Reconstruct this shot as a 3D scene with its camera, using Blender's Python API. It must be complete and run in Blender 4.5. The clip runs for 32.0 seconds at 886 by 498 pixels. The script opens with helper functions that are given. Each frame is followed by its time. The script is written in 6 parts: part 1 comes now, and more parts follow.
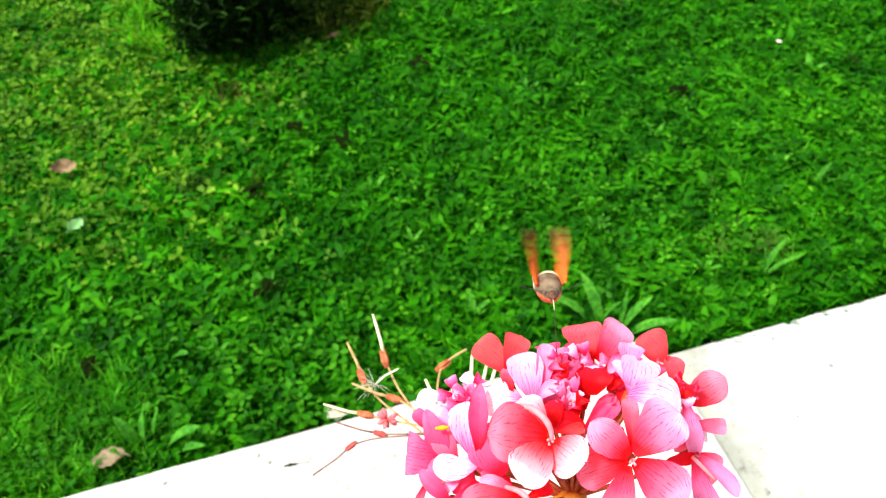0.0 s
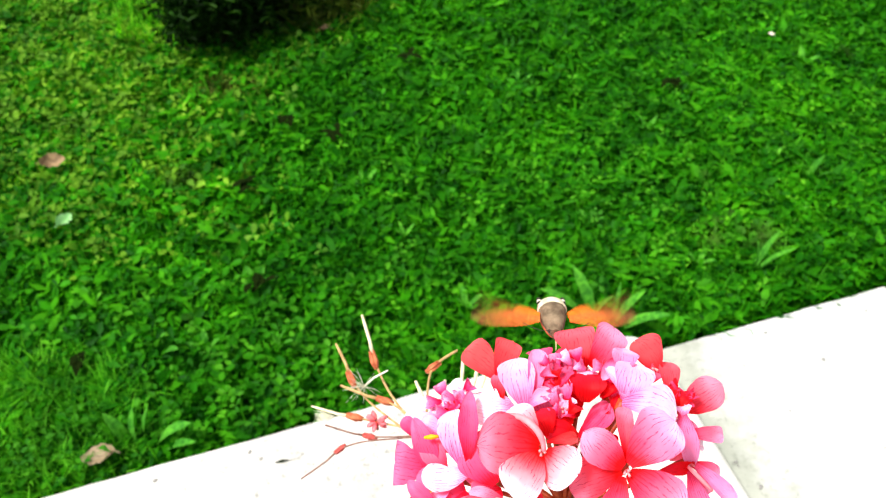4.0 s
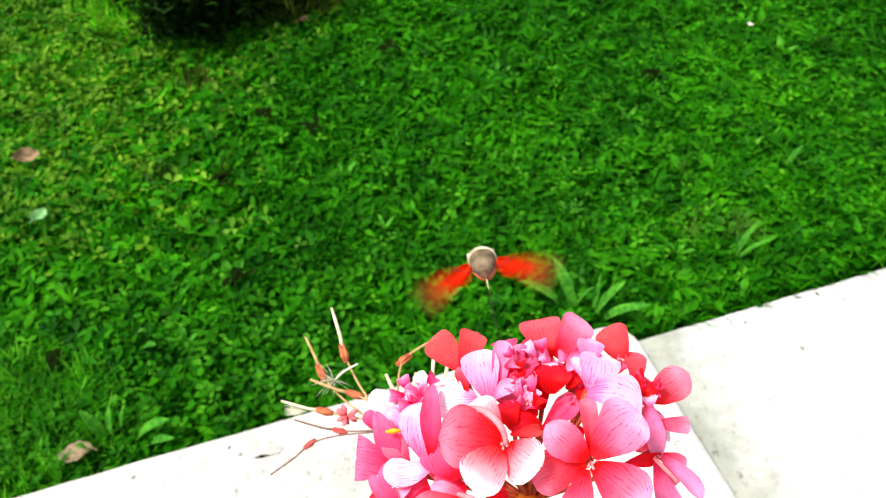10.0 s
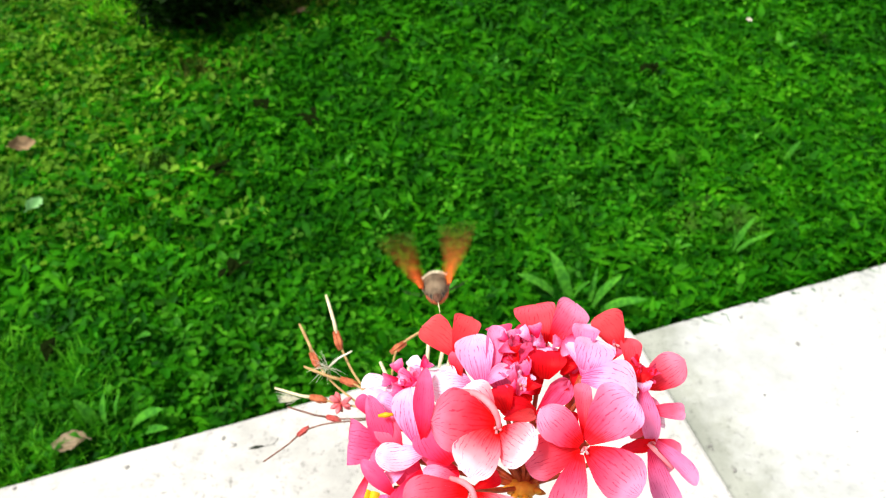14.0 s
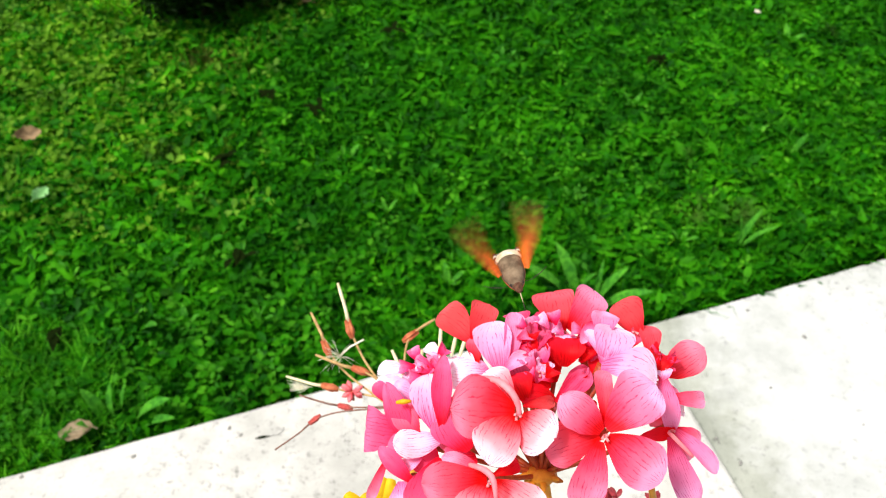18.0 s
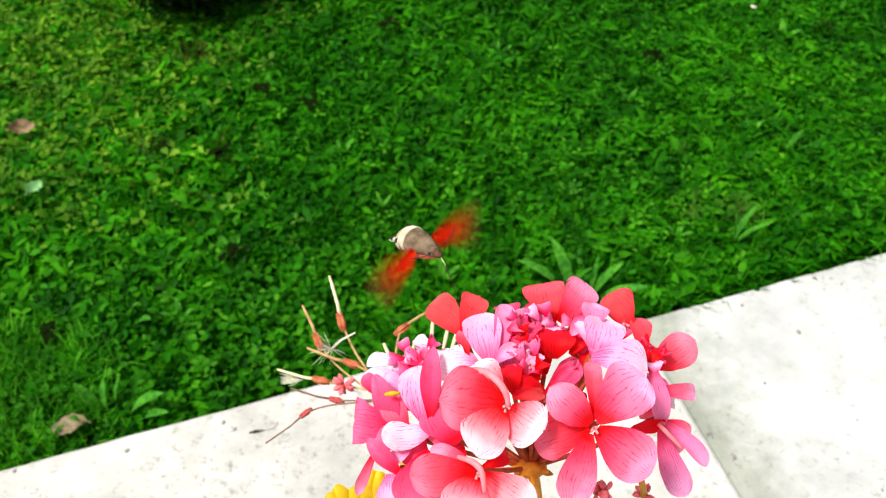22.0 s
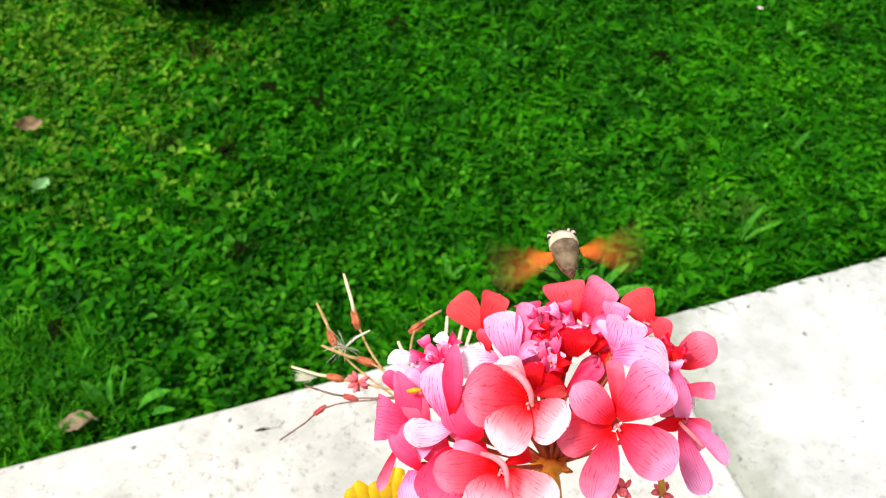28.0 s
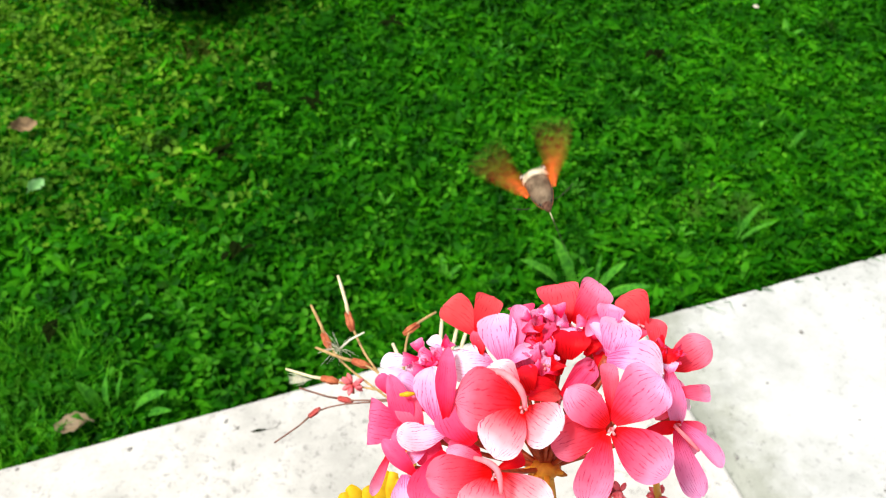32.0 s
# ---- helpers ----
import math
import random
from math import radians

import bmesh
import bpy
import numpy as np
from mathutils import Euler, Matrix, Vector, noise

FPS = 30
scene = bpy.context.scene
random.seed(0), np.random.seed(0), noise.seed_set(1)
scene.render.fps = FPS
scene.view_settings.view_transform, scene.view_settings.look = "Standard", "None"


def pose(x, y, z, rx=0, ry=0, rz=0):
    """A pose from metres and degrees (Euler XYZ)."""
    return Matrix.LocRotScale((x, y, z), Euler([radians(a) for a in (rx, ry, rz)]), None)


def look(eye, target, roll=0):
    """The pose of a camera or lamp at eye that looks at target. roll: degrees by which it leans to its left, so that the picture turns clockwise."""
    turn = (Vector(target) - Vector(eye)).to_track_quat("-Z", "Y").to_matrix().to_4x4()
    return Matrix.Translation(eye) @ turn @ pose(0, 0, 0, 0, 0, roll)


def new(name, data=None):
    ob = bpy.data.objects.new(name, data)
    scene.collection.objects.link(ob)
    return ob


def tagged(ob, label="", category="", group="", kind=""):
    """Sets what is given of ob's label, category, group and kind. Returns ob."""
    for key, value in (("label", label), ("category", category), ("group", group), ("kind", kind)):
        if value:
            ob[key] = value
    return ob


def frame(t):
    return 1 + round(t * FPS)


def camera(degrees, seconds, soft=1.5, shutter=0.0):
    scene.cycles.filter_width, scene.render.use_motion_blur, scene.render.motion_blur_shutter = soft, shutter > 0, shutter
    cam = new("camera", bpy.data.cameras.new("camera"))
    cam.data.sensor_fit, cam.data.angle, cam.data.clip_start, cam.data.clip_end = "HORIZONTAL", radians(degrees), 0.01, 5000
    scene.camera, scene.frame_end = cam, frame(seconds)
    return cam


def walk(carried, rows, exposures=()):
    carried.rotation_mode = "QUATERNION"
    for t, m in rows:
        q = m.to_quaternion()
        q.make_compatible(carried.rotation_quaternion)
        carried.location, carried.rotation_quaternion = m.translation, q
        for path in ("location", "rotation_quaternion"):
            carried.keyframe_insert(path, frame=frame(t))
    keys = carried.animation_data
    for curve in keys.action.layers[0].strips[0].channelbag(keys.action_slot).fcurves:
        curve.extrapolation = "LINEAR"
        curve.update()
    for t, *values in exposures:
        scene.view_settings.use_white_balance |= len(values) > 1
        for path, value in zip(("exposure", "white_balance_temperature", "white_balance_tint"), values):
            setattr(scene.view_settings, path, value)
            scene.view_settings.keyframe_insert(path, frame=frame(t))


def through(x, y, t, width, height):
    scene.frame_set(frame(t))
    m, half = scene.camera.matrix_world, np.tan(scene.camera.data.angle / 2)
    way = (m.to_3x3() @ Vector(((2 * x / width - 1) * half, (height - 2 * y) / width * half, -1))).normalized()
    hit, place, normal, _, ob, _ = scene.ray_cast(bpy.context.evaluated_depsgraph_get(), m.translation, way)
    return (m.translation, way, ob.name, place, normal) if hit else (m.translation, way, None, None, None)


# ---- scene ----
cam = camera(55, 32.0, soft=1.15, shutter=0.9)
cam.data.dof.use_dof, cam.data.dof.focus_distance, cam.data.dof.aperture_fstop = True, 0.235, 34.0
PATH = [
    (0, pose(-0.0046, -0.0091, 1.0500, 43.95, 1.26, 0.95)),
    (0.5, pose(-0.0062, -0.0062, 1.0486, 43.76, 1.28, 0.77)),
    (1, pose(-0.0071, -0.0024, 1.0480, 43.52, 1.56, 0.37)),
    (1.5, pose(-0.0076, -0.0007, 1.0478, 43.38, 1.67, 0.33)),
    (2, pose(-0.0078, -0.0012, 1.0479, 43.35, 1.53, 0.39)),
    (2.5, pose(-0.0071, -0.0025, 1.0479, 43.37, 1.38, 0.49)),
    (3, pose(-0.0064, -0.0028, 1.0471, 43.36, 1.31, 0.52)),
    (3.5, pose(-0.0049, -0.0021, 1.0464, 43.39, 1.08, 0.59)),
    (5.5, pose(-0.0019, -0.0002, 1.0484, 43.47, 1.02, 0.20)),
    (6, pose(-0.0016, 0.0004, 1.0477, 43.47, 0.99, 0.11)),
    (6.5, pose(-0.0012, 0.0004, 1.0477, 43.45, 0.84, 0.15)),
    (7, pose(-0.0006, 0.0007, 1.0471, 43.46, 0.78, 0.07)),
    (7.5, pose(0.0000, 0.0004, 1.0460, 43.44, 0.71, -0.03)),
    (8, pose(0.0005, 0.0012, 1.0438, 43.36, 0.64, -0.20)),
    (8.5, pose(0.0013, 0.0015, 1.0426, 43.25, 0.63, -0.32)),
    (9, pose(0.0024, 0.0018, 1.0425, 43.13, 0.67, -0.52)),
    (9.5, pose(0.0028, 0.0017, 1.0423, 43.04, 0.57, -0.52)),
    (10, pose(0.0028, 0.0018, 1.0418, 42.94, 0.53, -0.56)),
    (10.5, pose(0.0031, 0.0026, 1.0401, 42.91, 0.41, -0.50)),
    (11, pose(0.0036, 0.0029, 1.0399, 42.81, 0.36, -0.53)),
    (11.5, pose(0.0047, 0.0029, 1.0402, 42.73, 0.44, -0.58)),
    (12, pose(0.0048, 0.0028, 1.0396, 42.70, 0.36, -0.55)),
    (12.5, pose(0.0041, 0.0024, 1.0393, 42.69, 0.22, -0.49)),
    (13, pose(0.0041, 0.0026, 1.0388, 42.62, 0.31, -0.58)),
    (13.5, pose(0.0038, 0.0018, 1.0385, 42.59, 0.19, -0.48)),
    (14, pose(0.0034, 0.0010, 1.0379, 42.58, 0.03, -0.32)),
    (14.5, pose(0.0023, 0.0011, 1.0373, 42.49, -0.00, -0.31)),
    (16.5, pose(-0.0007, 0.0011, 1.0365, 42.13, 0.04, -0.11)),
    (17, pose(-0.0009, 0.0014, 1.0364, 42.08, 0.10, -0.06)),
    (17.5, pose(-0.0009, 0.0019, 1.0356, 42.06, 0.13, -0.07)),
    (18, pose(-0.0008, 0.0009, 1.0354, 42.07, 0.03, 0.02)),
    (18.5, pose(-0.0003, 0.0005, 1.0354, 42.03, 0.03, -0.03)),
    (19, pose(0.0000, 0.0000, 1.0350, 42.00, -0.00, 0.00)),
    (19.5, pose(-0.0000, 0.0009, 1.0336, 41.95, -0.10, 0.03)),
    (20, pose(0.0003, 0.0009, 1.0333, 41.90, -0.18, 0.07)),
    (20.5, pose(0.0011, 0.0007, 1.0333, 41.85, -0.21, 0.09)),
    (21, pose(0.0019, 0.0010, 1.0333, 41.79, -0.17, 0.01)),
    (21.5, pose(0.0019, 0.0007, 1.0337, 41.77, -0.16, -0.03)),
    (22, pose(0.0010, 0.0012, 1.0333, 41.76, -0.25, -0.07)),
    (22.5, pose(0.0005, 0.0011, 1.0331, 41.79, -0.38, -0.01)),
    (23, pose(0.0002, 0.0004, 1.0338, 41.79, -0.37, -0.01)),
    (23.5, pose(-0.0009, -0.0001, 1.0340, 41.80, -0.36, 0.03)),
    (24, pose(-0.0023, 0.0001, 1.0336, 41.78, -0.45, 0.10)),
    (24.5, pose(-0.0029, 0.0001, 1.0342, 41.75, -0.40, 0.14)),
    (25, pose(-0.0030, 0.0001, 1.0345, 41.74, -0.35, 0.17)),
    (25.5, pose(-0.0035, -0.0003, 1.0348, 41.76, -0.44, 0.25)),
    (27.5, pose(-0.0045, -0.0003, 1.0342, 41.78, -0.34, 0.27)),
    (28, pose(-0.0044, -0.0001, 1.0340, 41.74, -0.34, 0.31)),
    (28.5, pose(-0.0046, 0.0001, 1.0336, 41.73, -0.33, 0.30)),
    (29, pose(-0.0046, 0.0006, 1.0331, 41.71, -0.37, 0.27)),
    (29.5, pose(-0.0043, 0.0007, 1.0338, 41.66, -0.31, 0.21)),
    (30, pose(-0.0036, 0.0012, 1.0347, 41.60, -0.12, 0.08)),
    (30.5, pose(-0.0036, 0.0011, 1.0346, 41.65, -0.23, 0.15)),
    (31, pose(-0.0033, 0.0013, 1.0339, 41.71, -0.26, 0.12)),
    (31.5, pose(-0.0030, 0.0010, 1.0343, 41.69, -0.23, 0.05)),
    (32, pose(-0.0032, 0.0018, 1.0332, 41.69, -0.35, 0.03)),
]
EXPOSURES = [(0.0, 0.92), (1.0, 0.85), (3.0, 0.83), (7.5, 0.77), (10.0, 0.68), (13.0, 0.55), (17.0, 0.45), (22.0, 0.4), (32.0, 0.4)]
walk(cam, PATH, EXPOSURES)

# ---- light: a bright, hazy sky with the sun high behind thin cloud ----
SUN_UP, SUN_TURN = 62.0, 250.0
world = bpy.data.worlds.new("sky")
scene.world = world
world.use_nodes = True
wn = world.node_tree.nodes
sky = wn.new("ShaderNodeTexSky")
sky.sky_type = "NISHITA"
sky.sun_disc = False
sky.sun_elevation, sky.sun_rotation = radians(SUN_UP), radians(SUN_TURN)
sky.air_density, sky.dust_density = 1.0, 3.0
wn["Background"].inputs["Strength"].default_value = 0.115
haze = wn.new("ShaderNodeMix")
haze.data_type = "RGBA"
haze.inputs["Factor"].default_value = 0.65
haze.inputs[7].default_value = (6.0, 5.9, 5.6, 1)
world.node_tree.links.new(sky.outputs["Color"], haze.inputs[6])
world.node_tree.links.new(haze.outputs[2], wn["Background"].inputs["Color"])
sun = new("sun", bpy.data.lights.new("sun", "SUN"))
sun.data.energy, sun.data.angle, sun.data.color = 4.2, radians(14), (1.0, 0.95, 0.88)
aim = Vector((math.sin(radians(SUN_TURN)) * math.cos(radians(SUN_UP)), math.cos(radians(SUN_TURN)) * math.cos(radians(SUN_UP)), math.sin(radians(SUN_UP))))
sun.matrix_world = look(aim * 20, (0, 0, 0))

# ---- materials ----
def material(name):
    m = bpy.data.materials.new(name)
    m.use_nodes = True
    n, l = m.node_tree.nodes, m.node_tree.links
    return m, n, l, n["Principled BSDF"], n["Material Output"]


def ramp(n, stops):
    r = n.new("ShaderNodeValToRGB")
    while len(r.color_ramp.elements) < len(stops):
        r.color_ramp.elements.new(0.5)
    for e, (p, c) in zip(r.color_ramp.elements, stops):
        e.position, e.color = p, (*c, 1)
    return r


def noise_tex(n, l, scale, detail=4.0, rough=0.55, coord="Object"):
    c = n.new("ShaderNodeTexCoord")
    t = n.new("ShaderNodeTexNoise")
    t.inputs["Scale"].default_value, t.inputs["Detail"].default_value, t.inputs["Roughness"].default_value = scale, detail, rough
    l.new(c.outputs[coord], t.inputs["Vector"])
    return t


def mixed(n, l, kind, fac, a, b):
    m = n.new("ShaderNodeMix")
    m.data_type, m.blend_type = "RGBA", kind
    for socket, v in ((m.inputs["Factor"], fac), (m.inputs[6], a), (m.inputs[7], b)):
        if isinstance(v, bpy.types.NodeSocket):
            l.new(v, socket)
        elif isinstance(v, tuple):
            socket.default_value = (*v, 1)
        else:
            socket.default_value = v
    return m.outputs[2]


def bumped(n, l, height, bsdf, strength, distance):
    b = n.new("ShaderNodeBump")
    b.inputs["Strength"].default_value, b.inputs["Distance"].default_value = strength, distance
    l.new(height, b.inputs["Height"])
    l.new(b.outputs["Normal"], bsdf.inputs["Normal"])


def leafy(name, dark, mid, light, thin=0.35, rough=0.5, patch=2.2, straw=(0.16, 0.15, 0.05), straw_at=0.72, gloss=0.05):
    """Leaf tissue: every leaf its own tone, slow patches over the lawn, light that passes through."""
    m, n, l, bsdf, out = material(name)
    geo = n.new("ShaderNodeNewGeometry")
    tone = ramp(n, [(0.0, dark), (0.5, mid), (1.0, light)])
    l.new(geo.outputs["Random Per Island"], tone.inputs["Fac"])
    slow = noise_tex(n, l, patch, 3.0)
    patchy = ramp(n, [(0.35, (0.6, 0.74, 0.7)), (0.65, (1.26, 1.2, 0.85))])
    l.new(slow.outputs["Fac"], patchy.inputs["Fac"])
    col = mixed(n, l, "MULTIPLY", 1.0, tone.outputs["Color"], patchy.outputs["Color"])
    clump = noise_tex(n, l, patch * 7, 3.0, 0.6)
    clumps = ramp(n, [(0.36, (0.5, 0.62, 0.6)), (0.64, (1.38, 1.32, 1.0))])
    l.new(clump.outputs["Fac"], clumps.inputs["Fac"])
    col = mixed(n, l, "MULTIPLY", 1.0, col, clumps.outputs["Color"])
    dry = noise_tex(n, l, 3.1, 5.0, 0.6)
    dry_at = ramp(n, [(straw_at - 0.1, (0, 0, 0)), (straw_at + 0.08, (0.6, 0.6, 0.6))])
    l.new(dry.outputs["Fac"], dry_at.inputs["Fac"])
    col = mixed(n, l, "MIX", dry_at.outputs["Color"], col, straw)
    l.new(col, bsdf.inputs["Base Color"])
    bsdf.inputs["Roughness"].default_value = rough
    bsdf.inputs["Specular IOR Level"].default_value = gloss
    tr = n.new("ShaderNodeBsdfTranslucent")
    l.new(mixed(n, l, "MULTIPLY", 1.0, col, (1.1, 1.4, 0.4)), tr.inputs["Color"])
    mix = n.new("ShaderNodeMixShader")
    mix.inputs[0].default_value = thin
    l.new(bsdf.outputs[0], mix.inputs[1]), l.new(tr.outputs[0], mix.inputs[2])
    l.new(mix.outputs[0], out.inputs["Surface"])
    return m


def petal_tissue(name, base, middle, tip, through, thin=0.4):
    """Petal: red throat, pink blade, paler margin that also holds painted highlight, fine dark veins that fan out along
    the blade.
    """
    m, n, l, bsdf, out = material(name)
    uv = n.new("ShaderNodeUVMap")
    uv.uv_map = "blade"
    sep = n.new("ShaderNodeSeparateXYZ")
    l.new(uv.outputs["UV"], sep.inputs[0])
    warp = noise_tex(n, l, 130.0, 3.0)
    add = n.new("ShaderNodeMath")
    add.operation = "MULTIPLY_ADD"
    l.new(warp.outputs["Fac"], add.inputs[0])
    add.inputs[1].default_value = 0.42
    shift = n.new("ShaderNodeMath")
    shift.operation = "SUBTRACT"
    shift.inputs[1].default_value = 0.06
    l.new(sep.outputs["Y"], shift.inputs[0])
    l.new(shift.outputs[0], add.inputs[2])
    nearly = tuple(0.6 * a + 0.4 * b for a, b in zip(middle, tip))
    tone = ramp(n, [(0.24, base), (0.5, middle), (0.8, nearly), (1.0, tip)])
    l.new(add.outputs[0], tone.inputs["Fac"])
    fan = n.new("ShaderNodeTexWave")
    fan.inputs["Scale"].default_value, fan.inputs["Distortion"].default_value = 2.1, 4.5
    fan.inputs["Detail"].default_value, fan.inputs["Detail Scale"].default_value = 3.0, 2.5
    l.new(uv.outputs["UV"], fan.inputs["Vector"])
    vein = ramp(n, [(0.0, (0.68, 0.12, 0.34)), (0.14, (1, 1, 1))])
    l.new(fan.outputs["Fac"], vein.inputs["Fac"])
    broken = noise_tex(n, l, 420.0, 3.0, 0.6)
    dash = ramp(n, [(0.43, (0.0, 0.0, 0.0)), (0.6, (0.9, 0.9, 0.9))])
    l.new(broken.outputs["Fac"], dash.inputs["Fac"])
    streak = n.new("ShaderNodeTexWave")
    streak.inputs["Scale"].default_value, streak.inputs["Distortion"].default_value = 2.6, 1.2
    l.new(uv.outputs["UV"], streak.inputs["Vector"])
    dark = ramp(n, [(0.0, (0.8, 0.12, 0.3)), (0.35, (1, 1, 1))])
    l.new(streak.outputs["Fac"], dark.inputs["Fac"])
    reach = ramp(n, [(0.2, (0.9, 0.9, 0.9)), (0.62, (0.0, 0.0, 0.0))])
    l.new(add.outputs[0], reach.inputs["Fac"])
    info = n.new("ShaderNodeObjectInfo")
    each = ramp(n, [(0.0, (0.9, 0.82, 0.9)), (1.0, (1.0, 1.12, 1.1))])
    l.new(info.outputs["Random"], each.inputs["Fac"])
    col = mixed(n, l, "MULTIPLY", dash.outputs["Color"], tone.outputs["Color"], vein.outputs["Color"])
    col = mixed(n, l, "MULTIPLY", reach.outputs["Color"], col, dark.outputs["Color"])
    col = mixed(n, l, "MULTIPLY", 1.0, col, each.outputs["Color"])
    l.new(col, bsdf.inputs["Base Color"])
    bsdf.inputs["Roughness"].default_value = 0.55
    bsdf.inputs["Specular IOR Level"].default_value = 0.15
    bsdf.inputs["Sheen Weight"].default_value = 0.03
    bumped(n, l, fan.outputs["Fac"], bsdf, 0.06, 0.0003)
    tr = n.new("ShaderNodeBsdfTranslucent")
    l.new(mixed(n, l, "MULTIPLY", 1.0, col, through), tr.inputs["Color"])
    mix = n.new("ShaderNodeMixShader")
    mix.inputs[0].default_value = thin
    l.new(bsdf.outputs[0], mix.inputs[1]), l.new(tr.outputs[0], mix.inputs[2])
    l.new(mix.outputs[0], out.inputs["Surface"])
    return m


def simple(name, a, b, scale, rough=0.6, bump=0.2, distance=0.001, spec=0.3, thin=0.0, through=None):
    """A matt surface of two tones in fine grain."""
    m, n, l, bsdf, out = material(name)
    t = noise_tex(n, l, scale, 5.0)
    r = ramp(n, [(0.32, a), (0.68, b)])
    l.new(t.outputs["Fac"], r.inputs["Fac"])
    l.new(r.outputs["Color"], bsdf.inputs["Base Color"])
    bsdf.inputs["Roughness"].default_value = rough
    bsdf.inputs["Specular IOR Level"].default_value = spec
    bumped(n, l, t.outputs["Fac"], bsdf, bump, distance)
    if thin:
        tr = n.new("ShaderNodeBsdfTranslucent")
        l.new(mixed(n, l, "MULTIPLY", 1.0, r.outputs["Color"], through) if through else r.outputs["Color"], tr.inputs["Color"])
        mix = n.new("ShaderNodeMixShader")
        mix.inputs[0].default_value = thin
        l.new(bsdf.outputs[0], mix.inputs[1]), l.new(tr.outputs[0], mix.inputs[2])
        l.new(mix.outputs[0], out.inputs["Surface"])
    return m


def slab_stone(name, lo, hi, marks, step=None):
    """White cast stone: faint grey clouding, pores and grit."""
    m, n, l, bsdf, out = material(name)
    cloud = noise_tex(n, l, 9.0, 6.0, 0.65)
    tone = ramp(n, [(0.36, lo), (0.62, hi)])
    l.new(cloud.outputs["Fac"], tone.inputs["Fac"])
    blot = noise_tex(n, l, 85.0, 5.0, 0.75)
    blots = ramp(n, [(0.32, (marks, marks, marks)), (0.45, (1, 1, 1))])
    l.new(blot.outputs["Fac"], blots.inputs["Fac"])
    where = noise_tex(n, l, 5.0, 2.0)
    w = ramp(n, [(0.34, (0.25, 0.25, 0.25)), (0.52, (0.95, 0.95, 0.95))])
    l.new(where.outputs["Fac"], w.inputs["Fac"])
    col = mixed(n, l, "MULTIPLY", w.outputs["Color"], tone.outputs["Color"], blots.outputs["Color"])
    grit = noise_tex(n, l, 420.0, 2.0)
    gr = ramp(n, [(0.3, (0.72, 0.72, 0.7)), (0.42, (1, 1, 1))])
    l.new(grit.outputs["Fac"], gr.inputs["Fac"])
    col = mixed(n, l, "MULTIPLY", 0.5, col, gr.outputs["Color"])
    if step:
        # a ragged, darker strip along the raised stone
        (px, py), (ax, ay) = step
        where_at = n.new("ShaderNodeTexCoord")
        dot = n.new("ShaderNodeVectorMath")
        dot.operation = "DOT_PRODUCT"
        dot.inputs[1].default_value = (ax, ay, 0)
        l.new(where_at.outputs["Object"], dot.inputs[0])
        off = n.new("ShaderNodeMath")
        off.operation = "SUBTRACT"
        off.inputs[1].default_value = px * ax + py * ay
        l.new(dot.outputs["Value"], off.inputs[0])
        rag = noise_tex(n, l, 22.0, 5.0, 0.7)
        wide = n.new("ShaderNodeMath")
        wide.operation = "MULTIPLY_ADD"
        wide.inputs[1].default_value = -0.2
        l.new(rag.outputs["Fac"], wide.inputs[0]), l.new(off.outputs[0], wide.inputs[2])
        dark_strip = ramp(n, [(0.0, (0.9, 0.9, 0.9)), (0.09, (0, 0, 0))])
        shift = n.new("ShaderNodeMath")
        shift.inputs[1].default_value = 0.065
        l.new(wide.outputs[0], shift.inputs[0]), l.new(shift.outputs[0], dark_strip.inputs["Fac"])
        col = mixed(n, l, "MULTIPLY", dark_strip.outputs["Color"], col, (0.6, 0.62, 0.53))
    l.new(col, bsdf.inputs["Base Color"])
    bsdf.inputs["Roughness"].default_value = 0.8
    bumped(n, l, grit.outputs["Fac"], bsdf, 0.2, 0.001)
    return m


